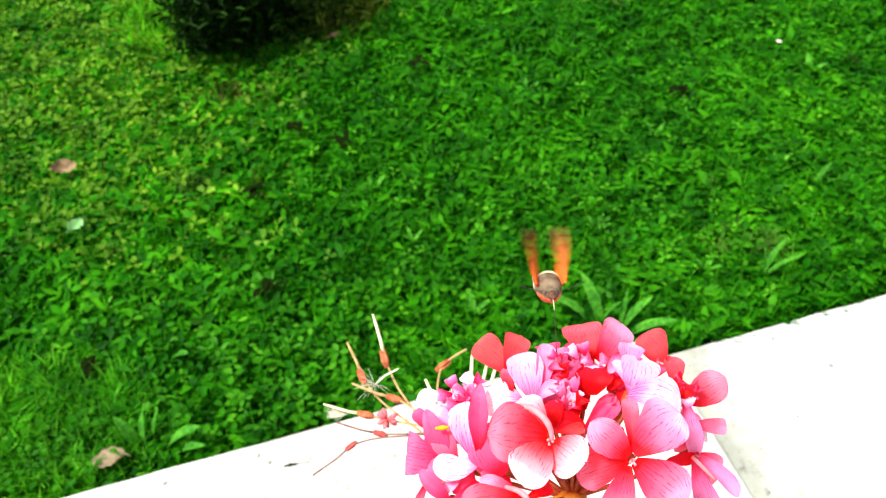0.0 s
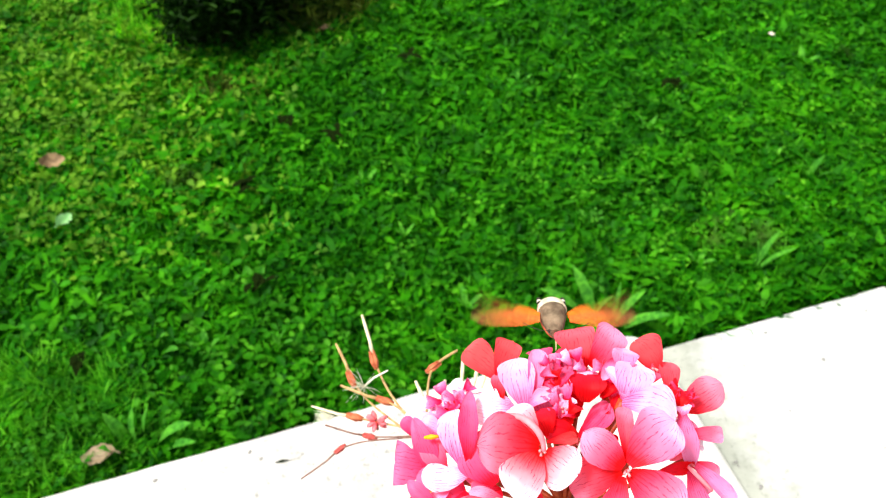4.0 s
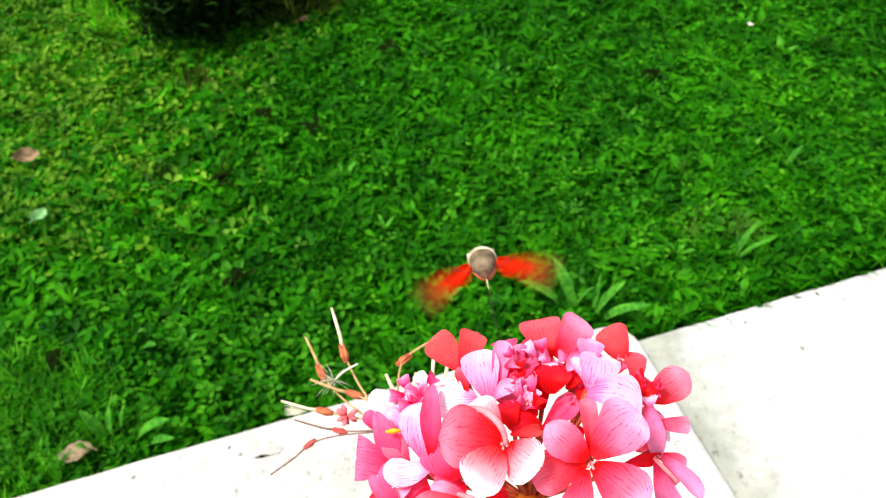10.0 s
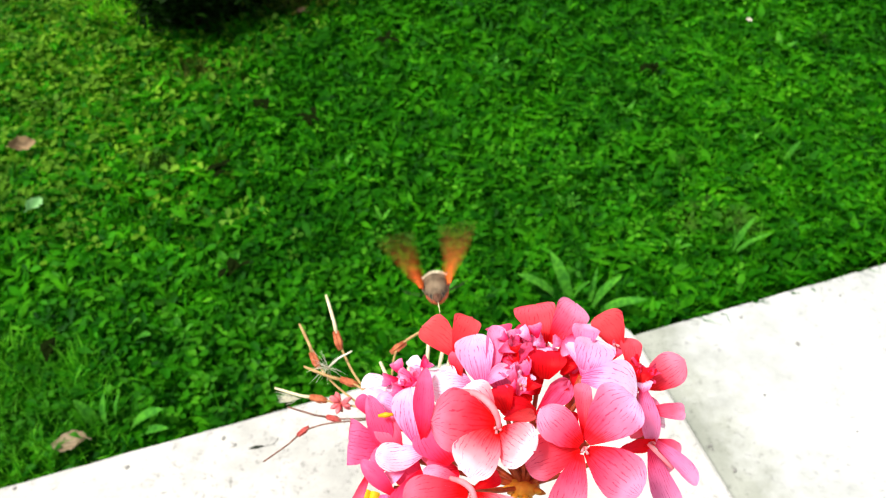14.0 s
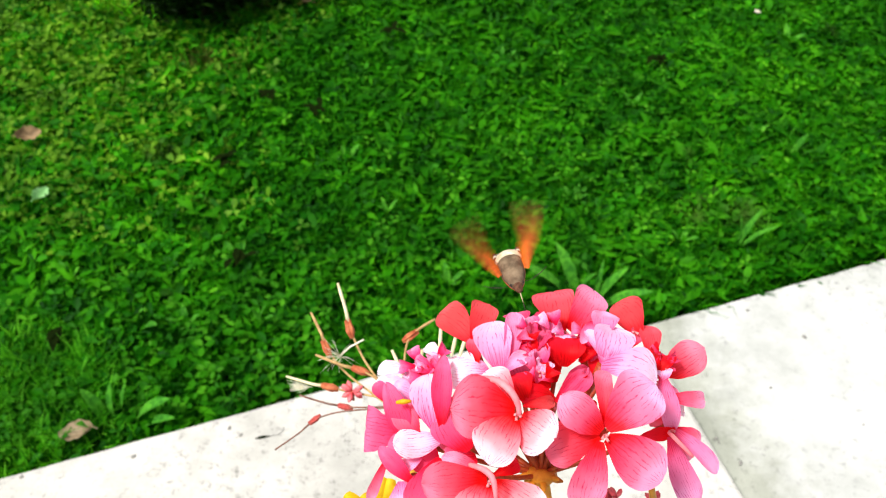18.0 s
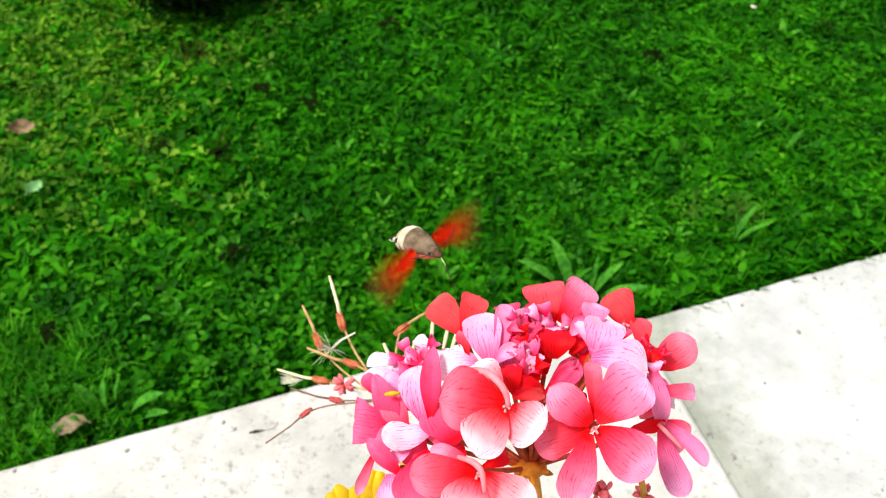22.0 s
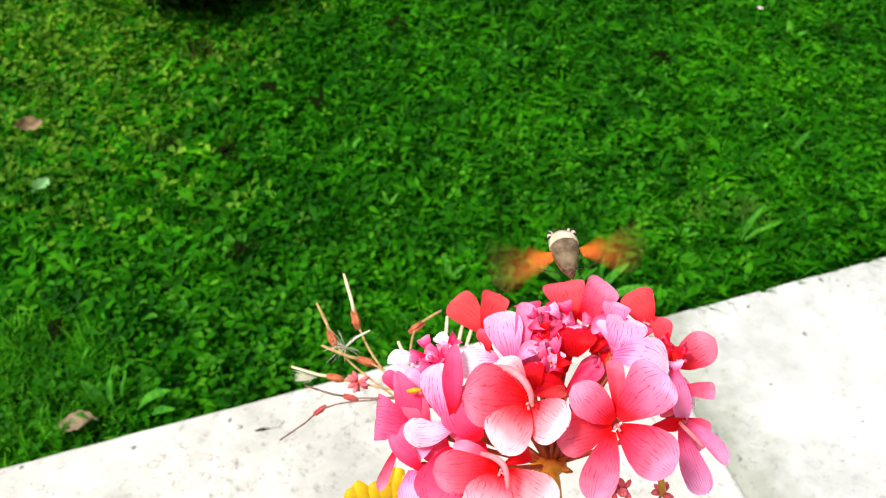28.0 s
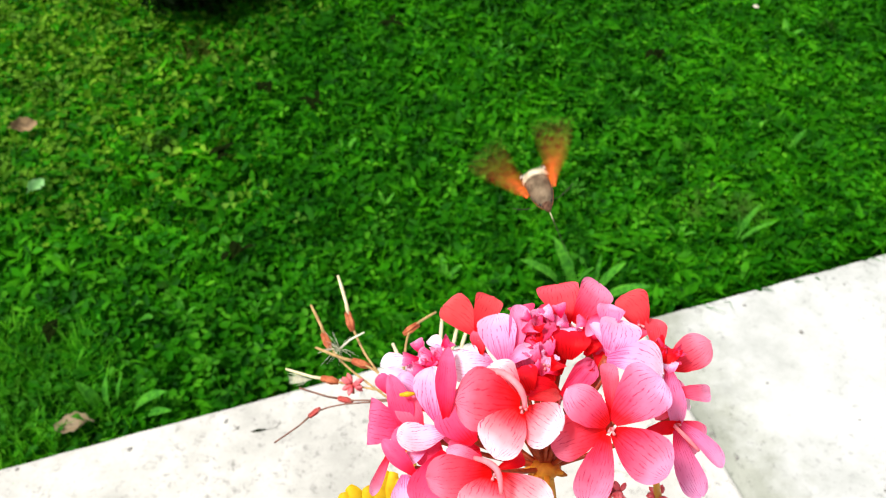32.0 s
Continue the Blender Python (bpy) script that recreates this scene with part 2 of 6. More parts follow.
def wing_scales(name, tones, glow, sheer_tip):
    """One face of a moth wing: strong colour near the body, brown and sheer towards the tip; tones: root, middle, outer, tip."""
    m, n, l, bsdf, out = material(name)
    c = n.new("ShaderNodeTexCoord")
    length = n.new("ShaderNodeVectorMath")
    length.operation = "LENGTH"
    l.new(c.outputs["Object"], length.inputs[0])
    far = n.new("ShaderNodeMath")
    far.operation = "MULTIPLY"
    far.inputs[1].default_value = 45.0
    l.new(length.outputs["Value"], far.inputs[0])
    tone = ramp(n, list(zip((0.12, 0.42, 0.66, 0.95), tones)))
    l.new(far.outputs[0], tone.inputs["Fac"])
    grain = noise_tex(n, l, 900.0, 4.0)
    speck = ramp(n, [(0.35, (0.75, 0.7, 0.7)), (0.65, (1.15, 1.15, 1.15))])
    l.new(grain.outputs["Fac"], speck.inputs["Fac"])
    col = mixed(n, l, "MULTIPLY", 1.0, tone.outputs["Color"], speck.outputs["Color"])
    l.new(col, bsdf.inputs["Base Color"])
    bsdf.inputs["Roughness"].default_value = 0.8
    bsdf.inputs["Specular IOR Level"].default_value = 0.1
    tr = n.new("ShaderNodeBsdfTranslucent")
    l.new(mixed(n, l, "MULTIPLY", 1.0, col, glow), tr.inputs["Color"])
    mix = n.new("ShaderNodeMixShader")
    mix.inputs[0].default_value = 0.45
    l.new(bsdf.outputs[0], mix.inputs[1]), l.new(tr.outputs[0], mix.inputs[2])
    sheer = n.new("ShaderNodeMixShader")
    thin = ramp(n, [(0.35, (0.1, 0.1, 0.1)), (0.9, (sheer_tip, sheer_tip, sheer_tip))])
    l.new(far.outputs[0], thin.inputs["Fac"])
    l.new(thin.outputs["Color"], sheer.inputs[0])
    clear = n.new("ShaderNodeBsdfTransparent")
    l.new(mix.outputs[0], sheer.inputs[1]), l.new(clear.outputs[0], sheer.inputs[2])
    l.new(sheer.outputs[0], out.inputs["Surface"])
    return m


CLOVER = leafy("clover_leaf", (0.003, 0.05, 0.0006), (0.01, 0.115, 0.001), (0.036, 0.23, 0.006))
BLADE = leafy("grass_blade", (0.008, 0.09, 0.0008), (0.018, 0.148, 0.0012), (0.045, 0.235, 0.005), 0.35, 0.55)
WEED = leafy("weed_leaf", (0.05, 0.24, 0.02), (0.075, 0.29, 0.035), (0.11, 0.36, 0.06), 0.3, 0.55, 20.0, straw_at=0.95)
# olive leaf tone, paled so the colour carries the brighter light at left
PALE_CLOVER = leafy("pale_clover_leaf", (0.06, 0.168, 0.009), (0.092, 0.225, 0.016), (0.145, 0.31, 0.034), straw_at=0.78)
MID_CLOVER = leafy("mid_clover_leaf", (0.017, 0.135, 0.002), (0.032, 0.19, 0.004), (0.075, 0.285, 0.015), straw_at=0.9)
FEATHER = leafy("feathery_leaf", (0.04, 0.22, 0.006), (0.08, 0.33, 0.01), (0.14, 0.44, 0.03), 0.4, 0.6, straw_at=0.95)
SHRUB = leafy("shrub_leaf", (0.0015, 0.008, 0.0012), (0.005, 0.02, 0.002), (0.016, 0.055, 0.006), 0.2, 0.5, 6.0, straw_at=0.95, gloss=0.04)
DRY_SHRUB = leafy("dry_shrub_leaf", (0.006, 0.022, 0.002), (0.022, 0.055, 0.005), (0.075, 0.12, 0.015), 0.2, 0.6, 6.0, straw_at=0.68, gloss=0.04)
STRAW = leafy("straw", (0.06, 0.085, 0.01), (0.105, 0.14, 0.02), (0.18, 0.23, 0.06), 0.2, 0.7, straw_at=0.95)
SOIL = simple("soil", (0.012, 0.02, 0.006), (0.035, 0.04, 0.014), 60.0, 0.95, 0.6, 0.01)
BARK = simple("bark", (0.05, 0.035, 0.02), (0.12, 0.085, 0.05), 70.0, 0.9, 0.7, 0.004)
STONE = slab_stone("white_stone", (0.35, 0.35, 0.325), (0.53, 0.523, 0.495), 0.46)
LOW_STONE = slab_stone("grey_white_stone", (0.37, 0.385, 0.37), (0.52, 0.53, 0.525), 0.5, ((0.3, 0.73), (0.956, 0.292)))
DEAD = simple("dead_leaf", (0.08, 0.045, 0.02), (0.34, 0.23, 0.12), 90.0, 0.7, 0.4, 0.002, 0.3, 0.2)
PALE_DEAD = simple("pale_dead_leaf", (0.2, 0.145, 0.08), (0.36, 0.28, 0.18), 70.0, 0.7, 0.4, 0.002, 0.3, 0.2)
GREY_LEAF = simple("grey_leaf", (0.16, 0.42, 0.12), (0.3, 0.58, 0.24), 60.0, 0.6, 0.3, 0.002, 0.3, 0.3)
CRUMB = simple("dark_crumb", (0.16, 0.16, 0.15), (0.3, 0.29, 0.27), 300.0, 0.9, 0.4, 0.001)
# SPOT: near-black shade of the turf's gaps as colour; the husk uses it too
SPOT = simple("gap_black", (0.002, 0.007, 0.0005), (0.006, 0.012, 0.001), 200.0, 0.95, 0.5, 0.002, 0.03)
# PINK and LILAC: overexposed highlights are put into their paler tips
PINK = petal_tissue("petal_pink", (0.94, 0.006, 0.014), (0.95, 0.07, 0.16), (0.96, 0.36, 0.56), (1.0, 0.45, 0.55), 0.42)
CORAL = petal_tissue("petal_coral", (0.92, 0.003, 0.004), (0.95, 0.035, 0.07), (0.96, 0.22, 0.34), (1.0, 0.4, 0.45), 0.42)
CORALRED = petal_tissue("petal_coral_red", (0.9, 0.003, 0.006), (0.94, 0.05, 0.075), (0.95, 0.12, 0.17), (1.0, 0.4, 0.4), 0.45)
LILAC = petal_tissue("petal_lilac_tip", (0.94, 0.012, 0.03), (0.95, 0.11, 0.23), (0.93, 0.56, 0.84), (1.0, 0.5, 0.7), 0.4)
PINKLILAC = petal_tissue("petal_pink_lilac", (0.9, 0.04, 0.14), (0.94, 0.2, 0.42), (0.93, 0.4, 0.66), (1.0, 0.5, 0.7), 0.4)
ROSE = petal_tissue("petal_rose", (0.9, 0.005, 0.035), (0.94, 0.05, 0.17), (0.95, 0.16, 0.34), (1.0, 0.42, 0.55), 0.42)
# WHITE and PALE: faded petals, with sunlit brightness put into the colour
WHITE = petal_tissue("petal_lit_white", (0.9, 0.2, 0.42), (0.92, 0.58, 0.78), (0.95, 0.85, 0.93), (1.0, 0.75, 0.88), 0.3)
PALE = petal_tissue("petal_lit_pale", (0.9, 0.16, 0.4), (0.91, 0.4, 0.68), (0.93, 0.66, 0.88), (1.0, 0.6, 0.82), 0.35)
# RED and DEEP: petal red, with the backlit and shaded tone put into it
RED = petal_tissue("petal_red", (0.9, 0.015, 0.03), (0.94, 0.06, 0.075), (0.95, 0.13, 0.14), (1.0, 0.45, 0.42), 0.52)
DEEP = petal_tissue("petal_deep", (0.75, 0.002, 0.006), (0.88, 0.004, 0.012), (0.9, 0.015, 0.05), (1.0, 0.35, 0.35), 0.5)
# BLUSH: its near-white tip is overexposure painted as colour
BLUSH = petal_tissue("petal_lit_blush", (0.92, 0.003, 0.004), (0.95, 0.13, 0.18), (0.97, 0.76, 0.85), (1.0, 0.6, 0.68), 0.35)
MAGENTA = petal_tissue("petal_magenta", (0.85, 0.01, 0.1), (0.92, 0.07, 0.26), (0.94, 0.4, 0.64), (1.0, 0.4, 0.6), 0.4)
PEDICEL = simple("pedicel", (0.3, 0.025, 0.01), (0.55, 0.1, 0.015), 500.0, 0.5, 0.1, 0.0002, 0.4, 0.2)
STEM = simple("stem", (0.55, 0.22, 0.02), (0.68, 0.36, 0.05), 180.0, 0.55, 0.3, 0.0006)
KNOT = simple("umbel_knot", (0.42, 0.11, 0.006), (0.72, 0.33, 0.02), 260.0, 0.6, 0.4, 0.0006)
CALYX = simple("calyx", (0.36, 0.06, 0.025), (0.6, 0.2, 0.08), 420.0, 0.6, 0.3, 0.0004, 0.3, 0.2)
BEAK = simple("seed_beak", (0.3, 0.17, 0.06), (0.5, 0.34, 0.14), 380.0, 0.6, 0.3, 0.0003)
PALE_BEAK = simple("pale_beak", (0.55, 0.47, 0.27), (0.72, 0.66, 0.44), 380.0, 0.6, 0.2, 0.0003)
STAMEN = simple("stamen", (0.85, 0.2, 0.25), (0.9, 0.4, 0.42), 500.0, 0.5, 0.1, 0.0002, 0.3, 0.3)
ROLLED = simple("rolled_petal", (0.94, 0.22, 0.28), (0.95, 0.36, 0.4), 300.0, 0.5, 0.1, 0.0002, 0.3, 0.3)
DARK_BEAK = simple("dark_beak", (0.1, 0.045, 0.035), (0.24, 0.12, 0.085), 380.0, 0.6, 0.3, 0.0003)
RED_CALYX = simple("red_calyx", (0.42, 0.04, 0.035), (0.62, 0.14, 0.12), 420.0, 0.6, 0.3, 0.0004, 0.3, 0.2)
FLUFF = simple("seed_fluff", (0.86, 0.84, 0.66), (0.94, 0.93, 0.82), 700.0, 0.8, 0.1, 0.0001, 0.2, 0.3)
YELLOW = simple("yellow_petal", (0.7, 0.36, 0.008), (0.84, 0.62, 0.015), 160.0, 0.5, 0.2, 0.0005, 0.3, 0.3)
BUD = simple("red_bud", (0.7, 0.06, 0.08), (0.9, 0.25, 0.28), 350.0, 0.5, 0.3, 0.0004, 0.3, 0.2)
GREEN_LEAF = simple("geranium_leaf", (0.04, 0.15, 0.03), (0.09, 0.25, 0.05), 80.0, 0.6, 0.3, 0.001, 0.3, 0.2)
CLAY = simple("clay", (0.34, 0.14, 0.07), (0.46, 0.2, 0.11), 40.0, 0.85, 0.3, 0.002)
FUR = simple("moth_fur", (0.085, 0.06, 0.038), (0.23, 0.17, 0.11), 320.0, 0.95, 0.6, 0.0006, 0.1)
CREAM = simple("moth_cream", (0.36, 0.31, 0.2), (0.7, 0.64, 0.47), 420.0, 0.9, 0.5, 0.0008, 0.1)
TUFT_DARK = simple("moth_black", (0.012, 0.01, 0.008), (0.05, 0.04, 0.03), 900.0, 0.8, 0.8, 0.0008, 0.2)
TUFT_WHITE = simple("moth_white", (0.45, 0.42, 0.33), (0.6, 0.57, 0.48), 900.0, 0.9, 0.5, 0.0005, 0.1)
BELLY = simple("moth_belly", (0.5, 0.07, 0.03), (0.66, 0.2, 0.1), 900.0, 0.9, 0.8, 0.0008, 0.1)
HEAD = simple("moth_head", (0.05, 0.025, 0.015), (0.16, 0.08, 0.05), 900.0, 0.9, 0.6, 0.0005, 0.1)
EYE = simple("moth_eye", (0.02, 0.012, 0.008), (0.05, 0.03, 0.02), 900.0, 0.2, 0.05, 0.0001, 0.6)
# under faces are red for sunlight seen through the wing, painted as colour
FOREWING = (wing_scales("forewing_upper", ((0.85, 0.25, 0.055), (0.76, 0.24, 0.06), (0.56, 0.2, 0.07), (0.38, 0.19, 0.09)), (1.0, 0.7, 0.5), 0.5), wing_scales("forewing_under", ((0.9, 0.03, 0.002), (0.88, 0.03, 0.003), (0.6, 0.07, 0.015), (0.34, 0.13, 0.05)), (1.0, 1.2, 1.0), 0.5))
HINDWING = (wing_scales("hindwing_upper", ((0.9, 0.27, 0.03), (0.9, 0.28, 0.035), (0.8, 0.26, 0.04), (0.5, 0.22, 0.06)), (1.0, 0.7, 0.5), 0.3), wing_scales("hindwing_under", ((0.92, 0.02, 0.001), (0.92, 0.025, 0.002), (0.85, 0.04, 0.006), (0.5, 0.08, 0.02)), (1.0, 1.2, 1.0), 0.3))


# ---- building helpers ----
def part(name, bm, mat, parent=None, label="", smooth=True):
    me = bpy.data.meshes.new(name)
    bm.to_mesh(me)
    bm.free()
    me.materials.append(mat)
    if smooth:
        me.shade_smooth()
    ob = new(name, me)
    ob.parent = parent
    return tagged(ob, label)


def empty(name, m):
    ob = new(name)
    ob.empty_display_size = 0.02
    ob.matrix_basis = m
    return ob


def tube(bm, points, radii, sides=7):
    """A round rod through the points."""
    pts = [Vector(p) for p in points]
    rings, side = [], None
    for i, p in enumerate(pts):
        d = (pts[min(i + 1, len(pts) - 1)] - pts[max(i - 1, 0)]).normalized()
        ref = side if side else (Vector((1, 0, 0)) if abs(d.x) < 0.8 else Vector((0, 1, 0)))
        side = (ref - d * ref.dot(d)).normalized()
        up = d.cross(side)
        r = radii[i] if isinstance(radii, (list, tuple)) else radii
        rings.append([bm.verts.new(p + (side * math.cos(a) + up * math.sin(a)) * r) for a in (2 * math.pi * k / sides for k in range(sides))])
    for a, b in zip(rings, rings[1:]):
        for k in range(sides):
            bm.faces.new((a[k], a[(k + 1) % sides], b[(k + 1) % sides], b[k]))
    bm.faces.new(rings[0][::-1]), bm.faces.new(rings[-1])
    return bm


def curve_points(a, b, sag, count=8):
    """Points from a to b, bowed by sag at the middle."""
    a, b, s = Vector(a), Vector(b), Vector(sag)
    return [a.lerp(b, k / (count - 1)) + s * (4 * (k / (count - 1)) * (1 - k / (count - 1))) for k in range(count)]


# ---- the setting ----
ANGLE = radians(18.3)
ALONG, OUT = Vector((math.cos(ANGLE), math.sin(ANGLE), 0)), Vector((-math.sin(ANGLE), math.cos(ANGLE), 0))
CORNER = Vector((0.277, 0.795, 0.03))
EDGE_RIGHT = Vector((0.52, 0.85, 0.0))


def edge_y(x):
    """Where the lawn meets the stone."""
    left = 0.62 + 0.331 * (x + 0.25)
    right = 0.85 + 0.331 * (x - 0.52)
    return np.where(x < 0.28, left, right)


def slab(name, mat, corner, span, reach, thick, round_corner, label):
    """A flat stone with a worn edge; corner: its far right corner; span along the edge, reach towards the house."""
    bm = bmesh.new()
    outline = []
    for k in range(7):
        a = k / 6 * math.pi / 2
        outline.append(Vector((-round_corner + round_corner * math.sin(a), -round_corner + round_corner * math.cos(a), 0)))
    outline += [Vector((0, -reach, 0)), Vector((-span, -reach, 0)), Vector((-span, 0, 0))]
    steps = 90
    far = [Vector((-span + (span - round_corner) * k / steps, 0.0016 * noise.noise(Vector((k * 0.35, span, 0))) + 0.0012 * noise.noise(Vector((k * 1.7, 3, 0))), 0)) for k in range(1, steps)]
    outline += far
    place = lambda p, z: corner + ALONG * p.x + OUT * p.y + Vector((0, 0, z))
    mid = Vector((-span / 2, -reach / 2, 0))
    soft = 0.008 if round_corner > 0.02 else 0.003
    inner = [p + (mid - p).normalized() * soft for p in outline]
    half = [p + (mid - p).normalized() * soft * 0.3 for p in outline]
    top = [bm.verts.new(place(p, 0)) for p in inner]
    b1 = [bm.verts.new(place(p, -soft * 0.25)) for p in half]
    b2 = [bm.verts.new(place(p, -soft)) for p in outline]
    low = [bm.verts.new(place(p, -thick)) for p in outline]
    n = len(outline)
    bm.faces.new(top)
    for a, b in ((top, b1), (b1, b2), (b2, low)):
        for k in range(n):
            bm.faces.new((a[k], b[k], b[(k + 1) % n], a[(k + 1) % n]))
    bm.faces.new(low[::-1])
    bmesh.ops.recalc_face_normals(bm, faces=bm.faces)
    return tagged(part(name, bm, mat, None, label, False), label, "paving", "", "structure")


slab("pavement_raised", STONE, CORNER, 2.4, 2.2, 0.07, 0.045, "raised white stone slab with a rounded worn corner")
slab("pavement_low", LOW_STONE, EDGE_RIGHT + ALONG * 1.9, 2.17, 2.2, 0.06, 0.01, "low white stone slab with grey pores at the lawn")

bm = bmesh.new()
ring = [0.0, 0.5, 1.2, 2.0, 3.0, 5.0, 9.0, 20.0, 60.0, 200.0, 900.0]
grid = []
for r in ring:
    grid.append([bm.verts.new((r * math.cos(a), 1.0 + r * math.sin(a), -0.045)) for a in (2 * math.pi * k / 48 for k in range(48))] if r else [bm.verts.new((0, 1.0, -0.045))])
for k in range(48):
    bm.faces.new((grid[0][0], grid[1][k], grid[1][(k + 1) % 48]))
for a, b in zip(grid[1:], grid[2:]):
    for k in range(48):
        bm.faces.new((a[k], b[k], b[(k + 1) % 48], a[(k + 1) % 48]))
m, n, l, bsdf, out = material("lawn_soil")
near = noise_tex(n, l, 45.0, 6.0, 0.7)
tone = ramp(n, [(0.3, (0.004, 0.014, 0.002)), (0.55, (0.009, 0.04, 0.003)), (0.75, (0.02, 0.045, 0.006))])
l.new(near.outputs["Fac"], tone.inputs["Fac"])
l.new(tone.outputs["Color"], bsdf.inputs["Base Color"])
bsdf.inputs["Roughness"].default_value = 0.95
bumped(n, l, near.outputs["Fac"], bsdf, 0.6, 0.02)
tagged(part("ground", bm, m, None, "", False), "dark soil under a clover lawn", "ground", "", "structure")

RNG = np.random.default_rng(7)


def scatter(name, mat, template, faces, place, turn, tilt, tilt_to, size, label, category):
    """Many small leaves in one sheet: template points, each copy tilted, turned, sized and placed."""
    v = np.array(template, float)
    ct, st, ca, sa = np.cos(tilt), np.sin(tilt), np.cos(turn), np.sin(turn)
    p = v[None] * size[:, None, :]
    x = p[..., 0] * ca[:, None] - p[..., 1] * sa[:, None]
    y = p[..., 0] * sa[:, None] + p[..., 1] * ca[:, None]
    z = p[..., 2] + 0 * x
    cx, sx = np.cos(tilt_to)[:, None], np.sin(tilt_to)[:, None]
    u, w = x * cx + y * sx, -x * sx + y * cx
    u, z = u * ct[:, None] - z * st[:, None], u * st[:, None] + z * ct[:, None]
    x, y = u * cx - w * sx, u * sx + w * cx
    pts = np.stack([x, y, z], -1) + place[:, None, :]
    count, k = len(place), len(v)
    me = bpy.data.meshes.new(name)
    loops = np.concatenate([np.array(f) for f in faces])
    sizes = np.array([len(f) for f in faces])
    me.vertices.add(count * k)
    me.vertices.foreach_set("co", pts.ravel())
    allv = (loops[None] + (np.arange(count) * k)[:, None]).ravel()
    me.loops.add(len(allv))
    me.loops.foreach_set("vertex_index", allv.astype(np.int32))
    alls = np.tile(sizes, count)
    me.polygons.add(len(alls))
    me.polygons.foreach_set("loop_start", np.concatenate([[0], np.cumsum(alls)[:-1]]).astype(np.int32))
    me.update(calc_edges=True)
    me.materials.append(mat)
    ob = new(name, me)
    return tagged(ob, label, category, "", "stuff")


def lawn_points(count, x0, x1, y1, spread=1.0):
    """Points on the lawn between the stone's edge and y1, denser near the stone."""
    x = RNG.uniform(x0, x1, count)
    y0 = edge_y(x) + 0.014
    y = y0 + (y1 - y0) * RNG.uniform(0, 1, count) ** spread
    bare = ((x + 0.49) / 0.12) ** 2 + ((y - 1.47) / 0.07) ** 2 < RNG.uniform(-0.1, 1.2, count)
    bare |= ((x + 0.54) / 0.16) ** 2 + ((y - 1.73) / 0.15) ** 2 < RNG.uniform(0.3, 1.2, count)
    bare |= ((x + 0.25) / 0.1) ** 2 + ((y - 0.655) / 0.022) ** 2 < RNG.uniform(0.0, 1.1, count)
    return x[~bare], y[~bare]


# clover: three folded leaflets a leaf
LEAFLET = [(0, 0.04, 0), (-0.34, 0.6, 0.16), (0.3, 0.52, 0.16), (0, 0.6, 0.0), (-0.24, 1.0, 0.1), (0.15, 0.92, 0.12), (0.02, 1.0, -0.04)]
LEAF_FACES = [(0, 3, 1), (0, 2, 3), (1, 3, 6, 4), (3, 2, 5, 6)]


def rotated(points, deg):
    c, s = math.cos(radians(deg)), math.sin(radians(deg))
    return [(x * c - y * s, x * s + y * c, z) for x, y, z in points]


def hump(x, y):
    """The uneven height of the turf."""
    return 0.010 * np.sin(5.1 * x + 1.3) * np.sin(4.3 * y + 0.4) + 0.006 * np.sin(13 * x + 2) * np.sin(11 * y) + 0.007 * np.sin(38 * x + 3 * np.sin(9 * y)) * np.sin(33 * y + 1 + 2 * np.sin(7 * x))


def clover_sheet(name, mat, count, x0, x1, y1, size_lo, size_hi, spread, label):
    x, y = lawn_points(count, x0, x1, y1, spread)
    count = len(x)
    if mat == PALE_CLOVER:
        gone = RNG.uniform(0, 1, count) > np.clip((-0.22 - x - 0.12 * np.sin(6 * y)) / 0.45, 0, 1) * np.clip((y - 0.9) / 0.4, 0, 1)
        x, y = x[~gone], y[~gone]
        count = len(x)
    layer = RNG.uniform(0, 1, count) ** 0.7
    z = -0.036 + 0.05 * layer + hump(x, y)
    place = np.stack([x, y, z], 1)
    turn = RNG.uniform(0, 2 * math.pi, count)
    tilt = np.abs(RNG.normal(0, 0.6, count))
    to = RNG.uniform(0, 2 * math.pi, count)
    s = RNG.uniform(size_lo, size_hi, count) * (0.75 + 0.5 * RNG.uniform(0, 1, count))
    size = np.stack([s, s, s * RNG.uniform(0.2, 1.6, count)], 1)
    pts, faces = [], []
    for k in range(3):
        base = len(pts)
        pts += rotated(LEAFLET, 120 * k)
        faces += [tuple(i + base for i in f) for f in LEAF_FACES]
    return scatter(name, mat, pts, faces, place, turn, tilt, to, size, label, "clover")


def grass_sheet(name, mat, count, x0, x1, y1, long_lo, long_hi, wide, lean, spread, label, category="grass"):
    x, y = lawn_points(count, x0, x1, y1, spread)
    count = len(x)
    place = np.stack([x, y, -0.045 + hump(x, y)], 1)
    turn = RNG.uniform(0, 2 * math.pi, count)
    tilt = RNG.normal(0, lean, count)
    to = RNG.uniform(0, 2 * math.pi, count)
    ln = RNG.uniform(long_lo, long_hi, count)
    size = np.stack([wide * RNG.uniform(0.6, 1.4, count), ln * RNG.uniform(0.2, 0.8, count), ln], 1)
    blade = [(-0.5, 0, 0), (0.5, 0, 0), (-0.45, 0.12, 0.45), (0.45, 0.12, 0.45), (-0.28, 0.45, 0.8), (0.28, 0.45, 0.8), (0, 0.9, 0.95)]
    faces = [(0, 1, 3, 2), (2, 3, 5, 4), (4, 5, 6)]
    return scatter(name, mat, blade, faces, place, turn, tilt, to, size, label, category)


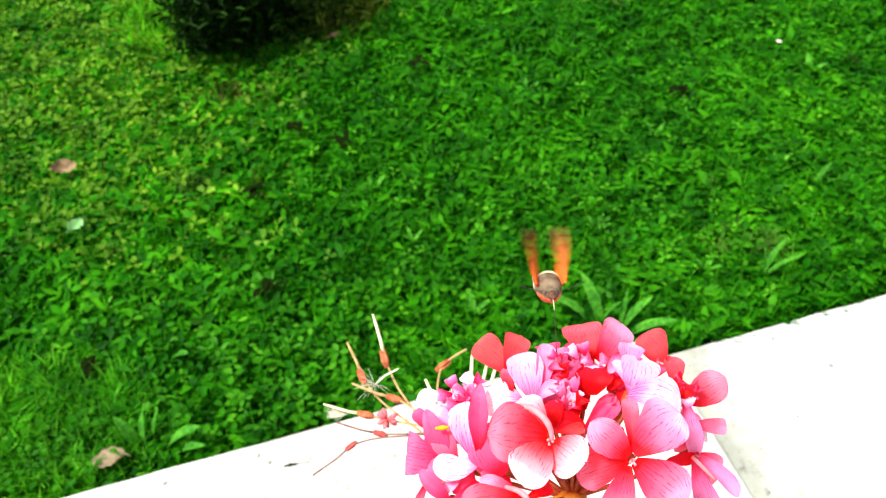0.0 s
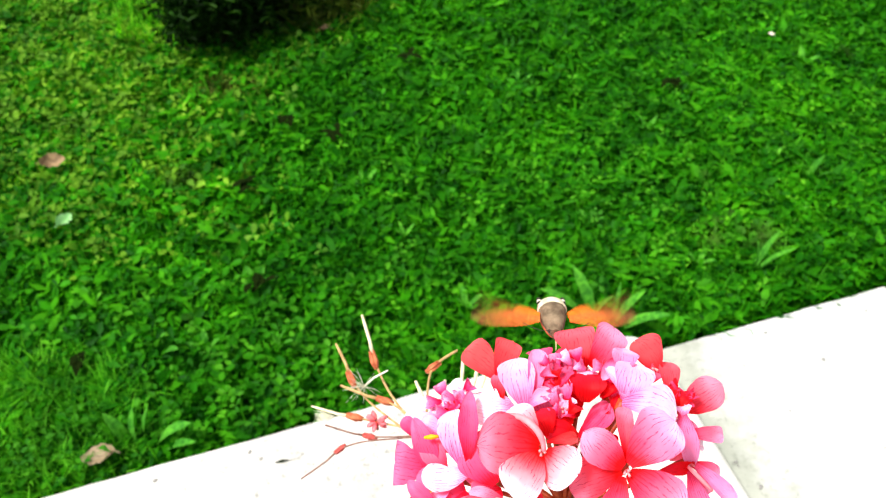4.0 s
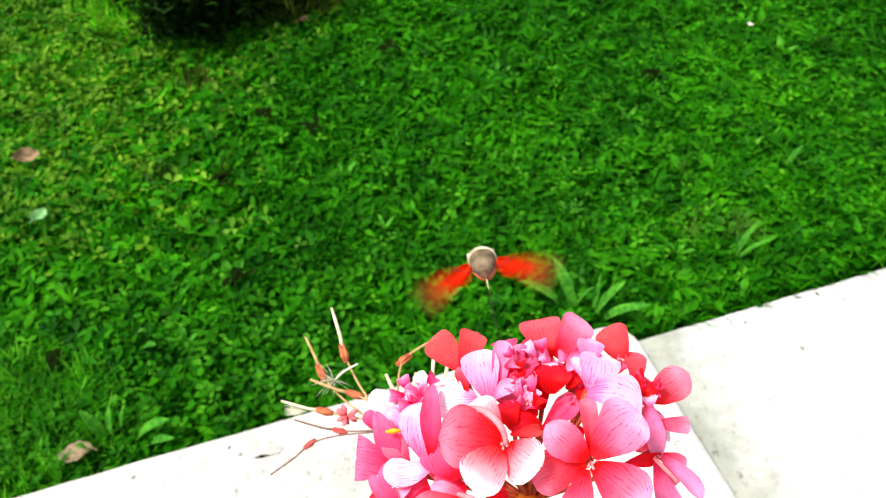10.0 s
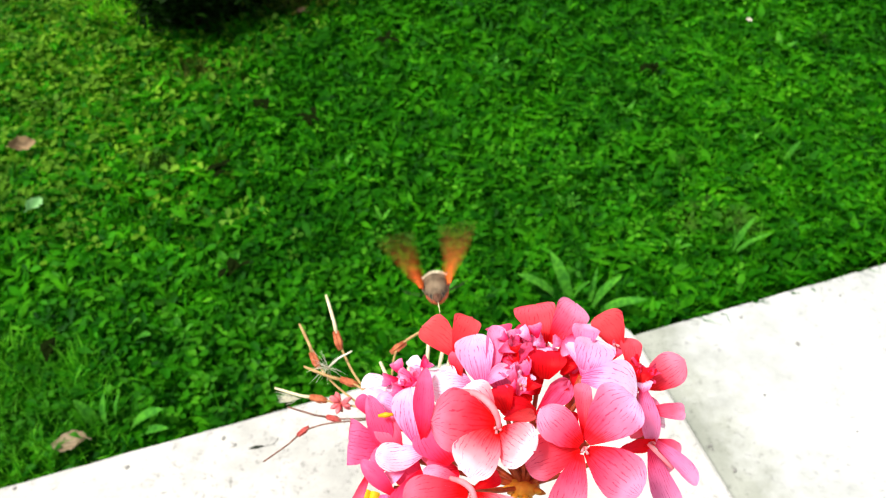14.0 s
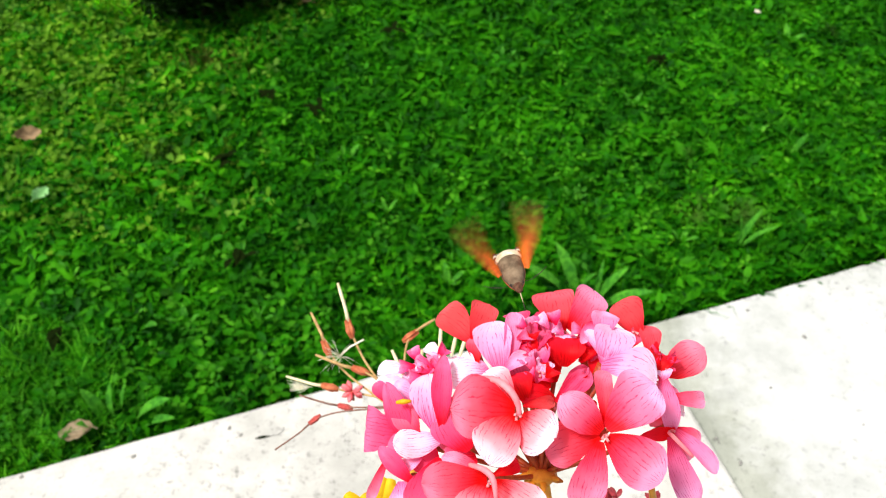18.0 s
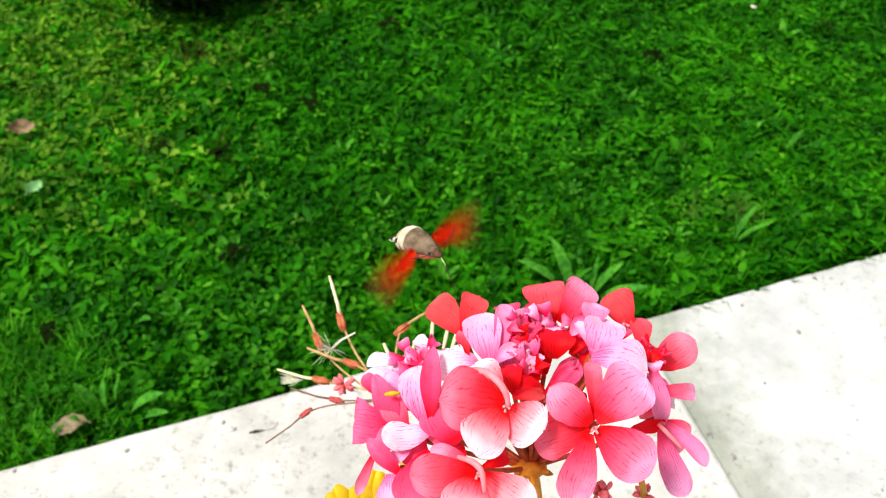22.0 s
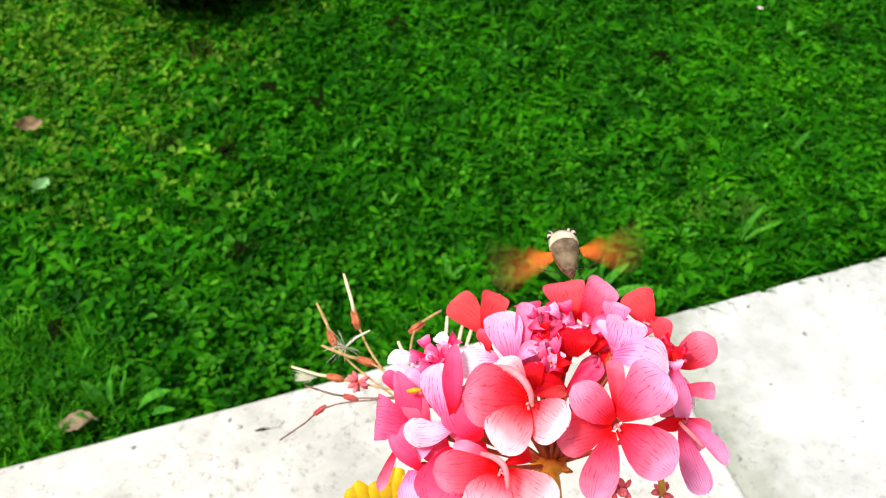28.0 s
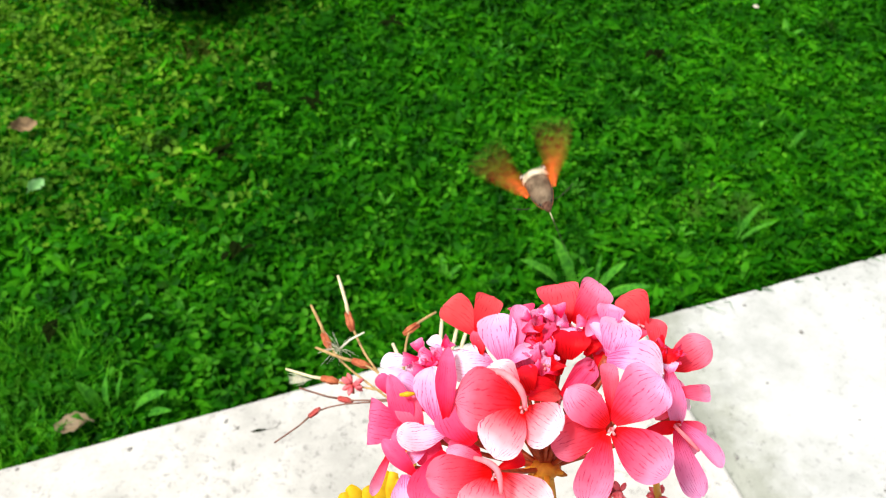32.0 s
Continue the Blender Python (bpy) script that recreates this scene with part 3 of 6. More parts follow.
clover_sheet("clover_lawn", CLOVER, 28000, -1.35, 1.35, 2.35, 0.0095, 0.02, 1.15, "dense green clover leaves covering the lawn")
grass_sheet("lawn_grass", BLADE, 80000, -1.35, 1.35, 2.35, 0.04, 0.08, 0.0034, 0.5, 1.1, "short green grass blades among the clover")


def leaf_litter_sheet(name, mat, count, x0, x1, y1, lo, hi, label):
    """Narrow pointed leaves lying every way among the clover."""
    x, y = lawn_points(count, x0, x1, y1, 1.1)
    count = len(x)
    place = np.stack([x, y, -0.03 + 0.045 * RNG.uniform(0, 1, count) ** 0.8 + hump(x, y)], 1)
    s = RNG.uniform(lo, hi, count)
    size = np.stack([s * RNG.uniform(0.22, 0.42, count), s, s * RNG.uniform(-0.6, 1.2, count)], 1)
    pts = [(0, -0.5, 0), (-0.5, -0.1, 0.06), (0.5, -0.1, 0.06), (0, 0.0, 0.12), (-0.34, 0.25, 0.08), (0.34, 0.25, 0.08), (0, 0.55, -0.06)]
    faces = [(0, 3, 1), (0, 2, 3), (1, 3, 6, 4), (3, 2, 5, 6)]
    return scatter(name, mat, pts, faces, place, RNG.uniform(0, 6.28, count), np.abs(RNG.normal(0, 0.5, count)), RNG.uniform(0, 6.28, count), size, label, "herbs")


# the lawn goes on, coarser, outside the near part
x, y = RNG.uniform(-5, 5, 90000), RNG.uniform(-1.6, 6, 90000)
out_there = (y > edge_y(x) + 0.03) & ((np.abs(x) > 1.33) | (y > 2.33))
x, y = x[out_there], y[out_there]
ln = RNG.uniform(0.05, 0.09, len(x))
scatter("outer_lawn", BLADE, [(-0.5, 0, 0), (0.5, 0, 0), (-0.4, 0.4, 0.5), (0.4, 0.4, 0.5), (0, 1.0, 0.8)], [(0, 1, 3, 2), (2, 3, 4)], np.stack([x, y, -0.045 + hump(x, y)], 1), RNG.uniform(0, 6.28, len(x)), RNG.normal(0, 0.4, len(x)), RNG.uniform(0, 6.28, len(x)), np.stack([0.5 * ln, 1.2 * ln, 0.7 * ln], 1), "green lawn further off", "grass")

leaf_litter_sheet("lawn_herbs", BLADE, 60000, -1.35, 1.35, 2.35, 0.015, 0.04, "small pointed green herb leaves in the lawn")
clover_sheet("pale_clover", PALE_CLOVER, 36000, -1.35, -0.1, 2.35, 0.011, 0.019, 1.0, "olive clover, paled for the brighter left part of the lawn")
x = RNG.uniform(-1.3, 1.3, 9000)
y = edge_y(x) + 0.013 + 0.03 * RNG.uniform(0, 1, 9000) ** 1.5
ln = RNG.uniform(0.03, 0.052, 9000)
scatter("edge_grass", BLADE, [(-0.5, 0, 0), (0.5, 0, 0), (-0.45, 0.12, 0.45), (0.45, 0.12, 0.45), (-0.28, 0.45, 0.8), (0.28, 0.45, 0.8), (0, 0.9, 0.95)], [(0, 1, 3, 2), (2, 3, 5, 4), (4, 5, 6)], np.stack([x, y, -0.045 + hump(x, y)], 1), RNG.uniform(0, 6.28, 9000), RNG.normal(0, 0.18, 9000), RNG.uniform(0, 6.28, 9000), np.stack([0.004 * RNG.uniform(0.6, 1.4, 9000), ln * 0.15, ln], 1), "short grass along the edge of the stone", "grass")


# ---- the pelargonium ----
UMBEL = pose(0.0236, 0.1263, 0.8319, 41.74, -0.34, 0.31)
FOOT = Vector((0.03, 0.075, 0.5))
HUB = UMBEL @ Vector((0.0035, -0.0213, -0.009))


def mm(x, y, z):
    return UMBEL @ Vector((x / 1000, y / 1000, z / 1000))


plant = tagged(empty("geranium", Matrix.Translation(FOOT)), "pink pelargonium with a full flower head and dry seed heads", "flower")


def petal(parent, b, t, left, right, lean, cup, peak, end, crumple, mat):
    """A blade with a narrow claw, wedge-shaped below and rounded or square at its end, a gentle hollow and a wavy rim; lengths in mm."""
    b, t = Vector(b), Vector(t)
    d = t - b
    length = d.length
    d.normalize()
    face = Vector((0, math.sin(radians(lean * 0.55)), math.cos(radians(lean * 0.55))))
    side = d.cross(face).normalized()
    up = side.cross(d)
    bm = bmesh.new()
    uv = bm.loops.layers.uv.new("blade")
    rows, cols, seed = 16, 10, random.random() * 90
    width = left + right
    notch = random.uniform(-0.02, 0.05)
    grid, at = [], {}
    for i in range(rows + 1):
        v = 1 - (1 - i / rows) ** 1.25
        if v < peak:
            q = v / peak
            w = 0.2 + 0.8 * (0.25 * q + 0.75 * math.sin(math.pi / 2 * q))
        else:
            w = max(0.0, 1 - ((v - peak) / (1.001 - peak)) ** end) ** 0.55
        line = []
        for j in range(cols + 1):
            s = j / cols * 2 - 1
            slow = noise.noise(Vector((s * 1.3 + seed, v * 1.8, 0)))
            quick = noise.noise(Vector((s * 4 + seed, v * 4.5, 5)))
            fine = noise.noise(Vector((s * 8 + seed, v * 8, 9)))
            ruffle = width * v * (slow * (0.07 + 0.5 * crumple) + quick * (0.03 + 1.1 * crumple) + fine * 0.9 * crumple)
            rim = 1 + (0.05 + 0.5 * crumple) * noise.noise(Vector((seed, v * 6, s * 1.5))) * abs(s)
            dent = -notch * length * math.exp(-(s / 0.3) ** 2) * max(0.0, v - 0.75) / 0.25
            arch = cup * (0.5 * math.sin(math.pi * v) + 0.4 * s * s * w - 0.35 * v ** 3)
            p = b + d * (v * length + dent) + side * (s * w * rim * (right if s > 0 else left)) + up * (arch + ruffle)
            vert = bm.verts.new(mm(*p) - FOOT)
            at[vert] = (s * (0.35 + 0.65 * v), v)
            line.append(vert)
        grid.append(line)
    for a, c in zip(grid, grid[1:]):
        for j in range(cols):
            f = bm.faces.new((a[j], a[j + 1], c[j + 1], c[j]))
            for lp in f.loops:
                lp[uv].uv = at[lp.vert]
    part("petal", bm, mat, parent)


def floret(c, petals):
    """One flower: its stalk from the hub, a calyx, a few stamens and its petals."""
    bm = bmesh.new()
    end = mm(c[0], c[1], c[2] - 3)
    mid = (end - HUB) * 0.5
    tube(bm, [p - FOOT for p in curve_points(HUB, end, (0, 0.001, -0.002 - 0.1 * mid.length))], [0.0007] * 5 + [0.0008, 0.0012, 0.0016])
    stalk = part("floret", bm, PEDICEL, plant, "dark red flower stalk")
    for p in petals:
        petal(stalk, p[0:3], p[3:6], *p[6:])
    bm = bmesh.new()
    for k in range(3):
        a = 2.1 * k + c[0]
        tube(bm, [mm(*c) - FOOT, mm(c[0] + 0.4 * math.cos(a), c[1] + 0.4 * math.sin(a), c[2] + 1.5) - FOOT, mm(c[0] + 0.9 * math.cos(a), c[1] + 0.8 * math.sin(a) - 0.4, c[2] + 2.6) - FOOT], [0.0003, 0.0003, 0.0004], 5)
    part("stamen", bm, STAMEN, stalk, "short pink stamens")


def rod(name, points, radii, mat, label="", parent=None, sides=8):
    bm = bmesh.new()
    tube(bm, [Vector(p) - FOOT for p in points], radii, sides)
    return part(name, bm, mat, parent or plant, label)


def smooth_path(points, count=14):
    """A smooth way through a few points."""
    p = [Vector(q) for q in points]
    p = [p[0] * 2 - p[1]] + p + [p[-1] * 2 - p[-2]]
    out = []
    for i in range(1, len(p) - 2):
        for k in range(count):
            t = k / count
            out.append(0.5 * (2 * p[i] + (p[i + 1] - p[i - 1]) * t + (2 * p[i - 1] - 5 * p[i] + 4 * p[i + 1] - p[i + 2]) * t * t + (3 * p[i] - p[i - 1] - 3 * p[i + 1] + p[i + 2]) * t ** 3))
    return out + [p[-2]]


def seed_head(tip, seed, bend, foot, mat, size):
    """A dry seed head: thin stalk, swollen five-lobed seed and a long beak."""
    tip, seed = Vector(tip), Vector(seed)
    way = smooth_path([foot, bend, seed], 6)
    stalk = rod("seed_head", way, [0.0006 * size] * len(way), DARK_BEAK if mat == DARK_BEAK else BEAK, "thin dry brown stalk", None, 6)
    d = (tip - seed).normalized()
    base = seed - d * 0.004 * size
    bm = bmesh.new()
    tube(bm, [base - FOOT, base + d * 0.0018 * size - FOOT, base + d * 0.0042 * size - FOOT, base + d * 0.007 * size - FOOT, base + d * 0.0098 * size - FOOT], [0.0006 * size, 0.0013 * size, 0.0017 * size, 0.0013 * size, 0.0008 * size], 10)
    for v in bm.verts:
        v.co += Vector((noise.noise(v.co * 900), noise.noise(v.co * 800 + Vector((9, 0, 0))), 0)) * 0.0004
    case = RED_CALYX if mat == DARK_BEAK else CALYX
    part("seed", bm, case, stalk, "rusty red seed case")
    for k in range(5):
        a = k * 1.2566
        side = d.orthogonal().normalized()
        side = (Matrix.Rotation(a, 3, d) @ side)
        rod("sepal", [base + side * 0.0006 * size, base + d * 0.004 * size + side * 0.0016 * size, base + d * 0.0095 * size + side * 0.0013 * size], [0.0006 * size, 0.0007 * size, 0.0003], case, "", stalk, 5)
    side = d.orthogonal().normalized()
    rod("beak", [base + d * 0.008 * size, seed.lerp(tip, 0.4) + side * 0.0006, seed.lerp(tip, 0.75) + side * 0.0003, tip], [0.0011 * size ** 2, 0.0009 * size ** 2, 0.0009 * size ** 2, 0.0006 * size], mat, "long dry pale beak", stalk, 7)


def stub(a, b):
    rod("seed_beak", [b, Vector(a).lerp(Vector(b), 0.5), a], [0.0007, 0.0009, 0.0007], PALE_BEAK, "pale dry beak of a seed head", None, 7)


def fluff(c, r):
    """Feathery hairs of an opened seed."""
    rnd = random.Random(5)
    bm = bmesh.new()
    for k in range(34):
        d = Vector((rnd.gauss(-0.5, 0.7), rnd.gauss(0, 0.5), rnd.gauss(-0.1, 0.7))).normalized() * r * rnd.uniform(0.5, 1.1)
        tube(bm, [c - FOOT, c + d * 0.5 + Vector((0, 0, 0.1 * r)) - FOOT, c + d - FOOT], [0.0001, 0.00008, 0.00004], 3)
    tube(bm, [c - FOOT, c + Vector((r * 0.5, 0, r * 0.7)) - FOOT, c + Vector((r * 1.1, 0, r * 1.2)) - FOOT], [0.0006, 0.0005, 0.0004], 5)
    part("seed_plume", bm, FLUFF, plant, "white feathery seed plume")


def brush(c, tip, count=90):
    """A brush of white hairs along a beak."""
    rnd = random.Random(8)
    c, tip = Vector(c), Vector(tip)
    d = tip - c
    bm = bmesh.new()
    for k in range(count):
        a = c + d * rnd.uniform(0.0, 0.35)
        e = Vector((rnd.gauss(0, 0.12), rnd.gauss(0, 0.12), rnd.gauss(-0.06, 0.12))) * d.length
        b = c + d * rnd.uniform(0.7, 1.05) + e
        tube(bm, [a - FOOT, a.lerp(b, 0.5) + e * 0.25 - FOOT, b - FOOT], [0.0001, 0.0001, 0.00005], 3)
    part("seed_plume", bm, FLUFF, plant, "white silky seed plume")


def bud_cluster(c, r, mat):
    rnd = random.Random(int(c[0] * 1e4))
    c = Vector(c)
    stalk = rod("bud_cluster", [c - Vector((0, 0, r * 1.6)), c - Vector((0, 0, r * 0.6)), c], [r * 0.14, r * 0.16, r * 0.2], PEDICEL, "short red stalk of a bud cluster", None, 6)
    for k in range(9):
        d = Vector((rnd.gauss(0, 1), rnd.gauss(0, 1), rnd.gauss(0.3, 0.7))).normalized()
        p = c + d * r * 0.15
        rod("bud", [p, p + d * r * 0.5, p + d * r * 0.85, p + d * r * 1.1], [r * 0.12, r * 0.3, r * 0.24, r * 0.05], mat, "", stalk, 6)


def bud_stalk(a, b):
    rod("bud_stalk", [a, Vector(a).lerp(Vector(b), 0.5), b], [0.0009, 0.001, 0.0012], STEM, "thin olive stalk")


def yellow_petal(base, tip, width):
    b, t = Vector(base), Vector(tip)
    d, u = t - b, UMBEL.to_3x3() @ Vector((0, 0.4, 0.9))
    side = d.normalized().cross(u).normalized()
    bm = bmesh.new()
    rows = []
    for i in range(7):
        v = i / 6
        w = width / 2 * (0.25 + 0.75 * math.sin(math.pi * min(1, 0.08 + v * 0.86)) ** 0.6)
        rows.append([bm.verts.new(b + d * v + side * w * s + u * (0.0018 * math.sin(math.pi * v) - 0.0015 * s * s) - FOOT) for s in (-1, -0.5, 0, 0.5, 1)])
    for p, q in zip(rows, rows[1:]):
        for k in range(4):
            bm.faces.new((p[k], p[k + 1], q[k + 1], q[k]))
    part("yellow_leaf", bm, YELLOW, plant, "yellowed bract")


def fold(points, radius):
    """The pale rolled edge of a petal."""
    way = smooth_path([mm(*p) for p in points], 5)
    rod("petal_fold", way, [radius * (0.55 + 0.45 * math.sin(math.pi * (0.15 + 0.8 * k / (len(way) - 1)))) for k in range(len(way))], ROLLED, "pale rolled petal edge", None, 8)


# each petal: claw and tip (mm, in the umbel's own axes), half widths left and right, lean of its face, hollow, where it is widest, how square its end, how crumpled
floret((15.8, -3.5, 22.0), [
    (15.2, -2.7, 22.0,  5.1, 7.0, 25.0,  5.4, 4.1, 15, 3, 0.66, 2.2, 0, PINK),
    (14.7, -3.9, 22.0,  1.1, -8.3, 22.0,  5.0, 6.7, 5, -2, 0.68, 2.4, 0, CORAL),
    (14.9, -5.0, 23.0,  9.6, -21.5, 28.0,  3.6, 6.0, -10, 3, 0.66, 2.4, 0, PINK),
    (16.3, -4.0, 23.0,  28.6, -14.1, 27.0,  7.2, 6.1, 0, -3, 0.66, 2.2, 0, PINK),
    (16.6, -2.1, 22.0,  29.3, 8.8, 21.0,  8.0, 6.1, 25, 4, 0.72, 2.4, 0, LILAC),
    (16.1, -2.0, 21.0,  16.6, 12.0, 15.0,  2.4, 2.4, 5, 3, 0.8, 3, 0, CORAL),
])
floret((-6.1, 1.9, 22.0), [
    (-6.6, 2.1, 22.0,  -22.7, 3.3, 22.0,  6.7, 9.3, 12, 4, 0.62, 2.3, 0, CORAL),
    (-6.6, 1.1, 24.0,  -13.3, -8.3, 31.0,  4.4, 7.8, 5, 3, 0.68, 2.4, 0, BLUSH),
    (-5.0, 1.5, 23.0,  2.3, -2.8, 29.0,  5.3, 6.9, 5, 2, 0.66, 2.4, 0, BLUSH),
    (-6.5, 2.9, 19.0,  -13.6, 11.7, 13.0,  3.9, 4.3, 45, 4, 0.66, 2.2, 0.05, BLUSH),
    (-4.0, 3.0, 17.0,  4.9, 3.5, 13.0,  1.5, 2.0, 30, 3, 0.6, 2, 0.1, RED),
])
floret((-12.9, -15.2, 20.0), [
    (-13.6, -14.8, 20.0,  -30.0, -15.7, 22.0,  5.1, 5.8, 5, 3, 0.68, 2.4, 0, CORAL),
    (-14.0, -13.6, 19.0,  -24.8, -9.1, 20.0,  2.1, 2.4, 30, 3, 0.7, 2.2, 0, PINK),
    (-13.0, -15.9, 21.0,  -17.3, -25.0, 27.0,  5.4, 7.3, 5, 3, 0.68, 2.4, 0, BLUSH),
    (-11.9, -15.5, 21.0,  0.3, -22.4, 27.0,  5.4, 7.3, 5, 3, 0.68, 2.4, 0, BLUSH),
    (-11.9, -14.2, 19.0,  -4.8, -11.7, 16.0,  2.3, 2.0, 20, 3, 0.7, 2.2, 0, DEEP),
])
floret((-15.6, 14.3, -13.0), [
    (-15.6, 15.9, -13.0,  -25.6, 24.2, -17.0,  3.2, 6.6, -12, -2, 0.82, 3.2, 0, RED),
    (-15.5, 15.9, -13.0,  -10.4, 27.1, -17.0,  5.3, 3.4, -12, 2, 0.84, 3.4, 0, RED),
    (-14.7, 10.5, -9.0,  -15.8, 17.9, -13.0,  2.4, 2.4, 0, 2, 0.6, 2, 0, CORAL),
])
floret((-7.9, 9.3, -3.0), [
    (-8.1, 9.1, -2.0,  -9.9, 23.2, -8.0,  7.0, 4.0, 50, 4, 0.62, 2.3, 0.03, PALE),
    (-6.9, 9.0, -3.0,  -3.5, 25.6, -9.0,  2.7, 3.4, 10, 4, 0.76, 2.4, 0.03, PINKLILAC),
    (-7.7, 9.3, -1.0,  -0.6, 14.3, -2.0,  2.1, 2.5, 50, 3, 0.66, 2.2, 0.04, PALE),
    (-11.7, 9.1, -2.0,  -23.1, 8.9, -3.0,  5.7, 3.9, 60, 2, 0.7, 3, 0.03, WHITE),
])
floret((-24.1, -8.2, 3.0), [
    (-24.6, -7.8, 5.0,  -38.1, -9.3, 6.0,  3.8, 4.6, 55, -3, 0.66, 2.4, 0.02, WHITE),
    (-26.6, -5.7, 4.0,  -28.6, 9.0, -2.0,  6.0, 3.0, 45, 3, 0.6, 2.2, 0.02, PALE),
    (-25.0, -4.9, 5.0,  -24.1, 14.6, 0.0,  3.3, 2.6, 10, 3, 0.5, 1.5, 0.02, ROSE),
    (-17.5, -10.3, 8.0,  -25.0, -0.4, 3.0,  5.9, 6.2, 0, 3, 0.66, 2.2, 0, ROSE),
])
floret((-34.7, -9.0, 0.0), [
    (-34.8, -9.7, 1.0,  -40.8, 6.5, -3.0,  2.8, 4.2, 0, 2, 0.45, 1.4, 0, ROSE),
    (-36.2, -7.4, 0.0,  -46.4, -6.3, -2.0,  6.6, 6.6, -5, 1, 0.95, 9, 0, ROSE),
    (-31.2, -9.2, 2.0,  -37.2, 1.3, -2.0,  3.9, 3.5, 5, 2, 0.6, 2.2, 0, PINK),
    (-32.0, -12.5, 3.0,  -39.8, -9.4, 1.0,  2.8, 3.8, 5, 2, 0.6, 2.2, 0, ROSE),
])
floret((-33.0, -19.2, 5.0), [
    (-32.7, -19.6, 6.0,  -42.2, -10.2, 4.0,  2.2, 2.9, 0, 2, 0.6, 1.6, 0, ROSE),
    (-39.5, -12.7, 3.0,  -44.9, -25.8, 3.0,  1.2, 1.9, 0, 2, 0.72, 2, 0, PINK),
    (-36.0, -19.0, 6.0,  -35.8, -29.5, 8.0,  3.8, 3.8, 20, 3, 0.6, 2.2, 0, PALE),
    (-25.1, -12.2, 9.0,  -31.5, -26.6, 11.0,  7.4, 6.1, -5, 3, 0.66, 2.2, 0, ROSE),
    (-30.4, -13.5, 2.0,  -37.0, -17.1, 3.0,  2.1, 1.9, 40, 3, 0.6, 2, 0.05, PALE),
])
floret((-33.5, 5.4, -15.0), [
    (-33.1, 7.1, -15.0,  -44.2, 7.5, -17.0,  1.9, 3.0, 55, 3, 0.7, 2.4, 0.06, WHITE),
    (-32.8, 3.1, -13.0,  -44.4, 5.1, -15.0,  2.4, 1.9, 50, 3, 0.6, 2, 0.06, WHITE),
    (-24.8, 10.4, -15.0,  -30.0, 14.8, -18.0,  1.9, 2.3, 50, 3, 0.66, 2.2, 0.06, WHITE),
    (-40.4, -0.5, -9.0,  -44.1, 5.2, -13.0,  2.2, 2.2, 0, 2, 0.6, 1.7, 0, ROSE),
    (-28.1, 3.4, -11.0,  -32.8, 7.8, -15.0,  4.4, 4.4, 10, 4, 0.6, 2, 0.2, DEEP),
    (-24.9, 6.5, -10.0,  -29.5, 12.0, -16.0,  3.5, 4.0, 20, 4, 0.66, 2, 0.3, MAGENTA),
    (-26.5, 8.1, -10.0,  -33.5, 10.4, -15.0,  3.0, 3.0, 20, 4, 0.66, 2, 0.3, MAGENTA),
    (-29.4, 6.3, -9.0,  -35.5, 6.5, -12.0,  2.2, 2.2, 20, 4, 0.66, 2, 0.3, MAGENTA),
    (-31.3, 0.6, -6.0,  -39.2, 4.2, -10.0,  3.4, 2.9, 40, 3, 0.6, 2, 0.08, PALE),
    (-22.5, 8.4, -8.0,  -22.4, 12.3, -13.0,  3.4, 3.4, 50, 3, 0.66, 2, 0.1, WHITE),
])
floret((10.4, 19.4, -11.0), [
    (9.8, 19.1, -10.0,  8.0, 31.3, -15.0,  6.9, 5.6, -10, 4, 0.8, 3.6, 0, CORALRED),
    (11.7, 19.9, -9.0,  20.3, 31.4, -14.0,  5.0, 5.5, -5, 3, 0.74, 2.8, 0, PINK),
    (9.5, 10.0, -5.0,  10.0, 19.2, -6.0,  6.0, 5.6, -18, 5, 0.66, 3, 0, DEEP),
    (14.7, 11.7, -4.0,  16.2, 16.2, -7.0,  2.9, 3.4, 0, 4, 0.6, 2, 0.1, DEEP),
    (10.6, 19.0, -8.0,  10.0, 16.6, -6.0,  3.1, 3.1, 40, 2, 0.6, 2.4, 0.05, PALE),
])
floret((29.5, 19.5, -6.0), [
    (31.1, 17.9, -6.0,  25.3, 27.5, -12.0,  3.1, 6.6, -10, 3, 0.66, 2.4, 0, RED),
    (33.3, 11.7, -2.0,  34.1, 21.6, -8.0,  3.1, 3.1, -5, 3, 0.66, 2.2, 0, CORALRED),
    (27.7, 15.2, -4.0,  31.6, 20.3, -8.0,  2.2, 2.5, 20, 3, 0.6, 2, 0, PINK),
])
floret((19.6, 11.0, 3.0), [
    (19.3, 18.5, 0.0,  20.8, 26.0, -4.0,  3.7, 4.1, 40, 3, 0.6, 2, 0.06, PINKLILAC),
    (18.7, 12.0, 6.0,  22.9, 22.3, 1.0,  5.2, 6.3, 50, 5, 0.62, 2.4, 0.02, PALE),
    (20.4, 10.0, 7.0,  14.8, 21.3, 1.0,  1.6, 2.4, 40, 3, 0.66, 2, 0, PALE),
    (17.5, 11.5, 9.0,  32.6, 8.3, 10.0,  6.8, 3.7, 45, 5, 0.66, 2.4, 0.02, PALE),
    (17.2, 23.0, -2.0,  14.0, 17.2, 0.0,  1.8, 1.8, 30, 3, 0.6, 2, 0, PINKLILAC),
])
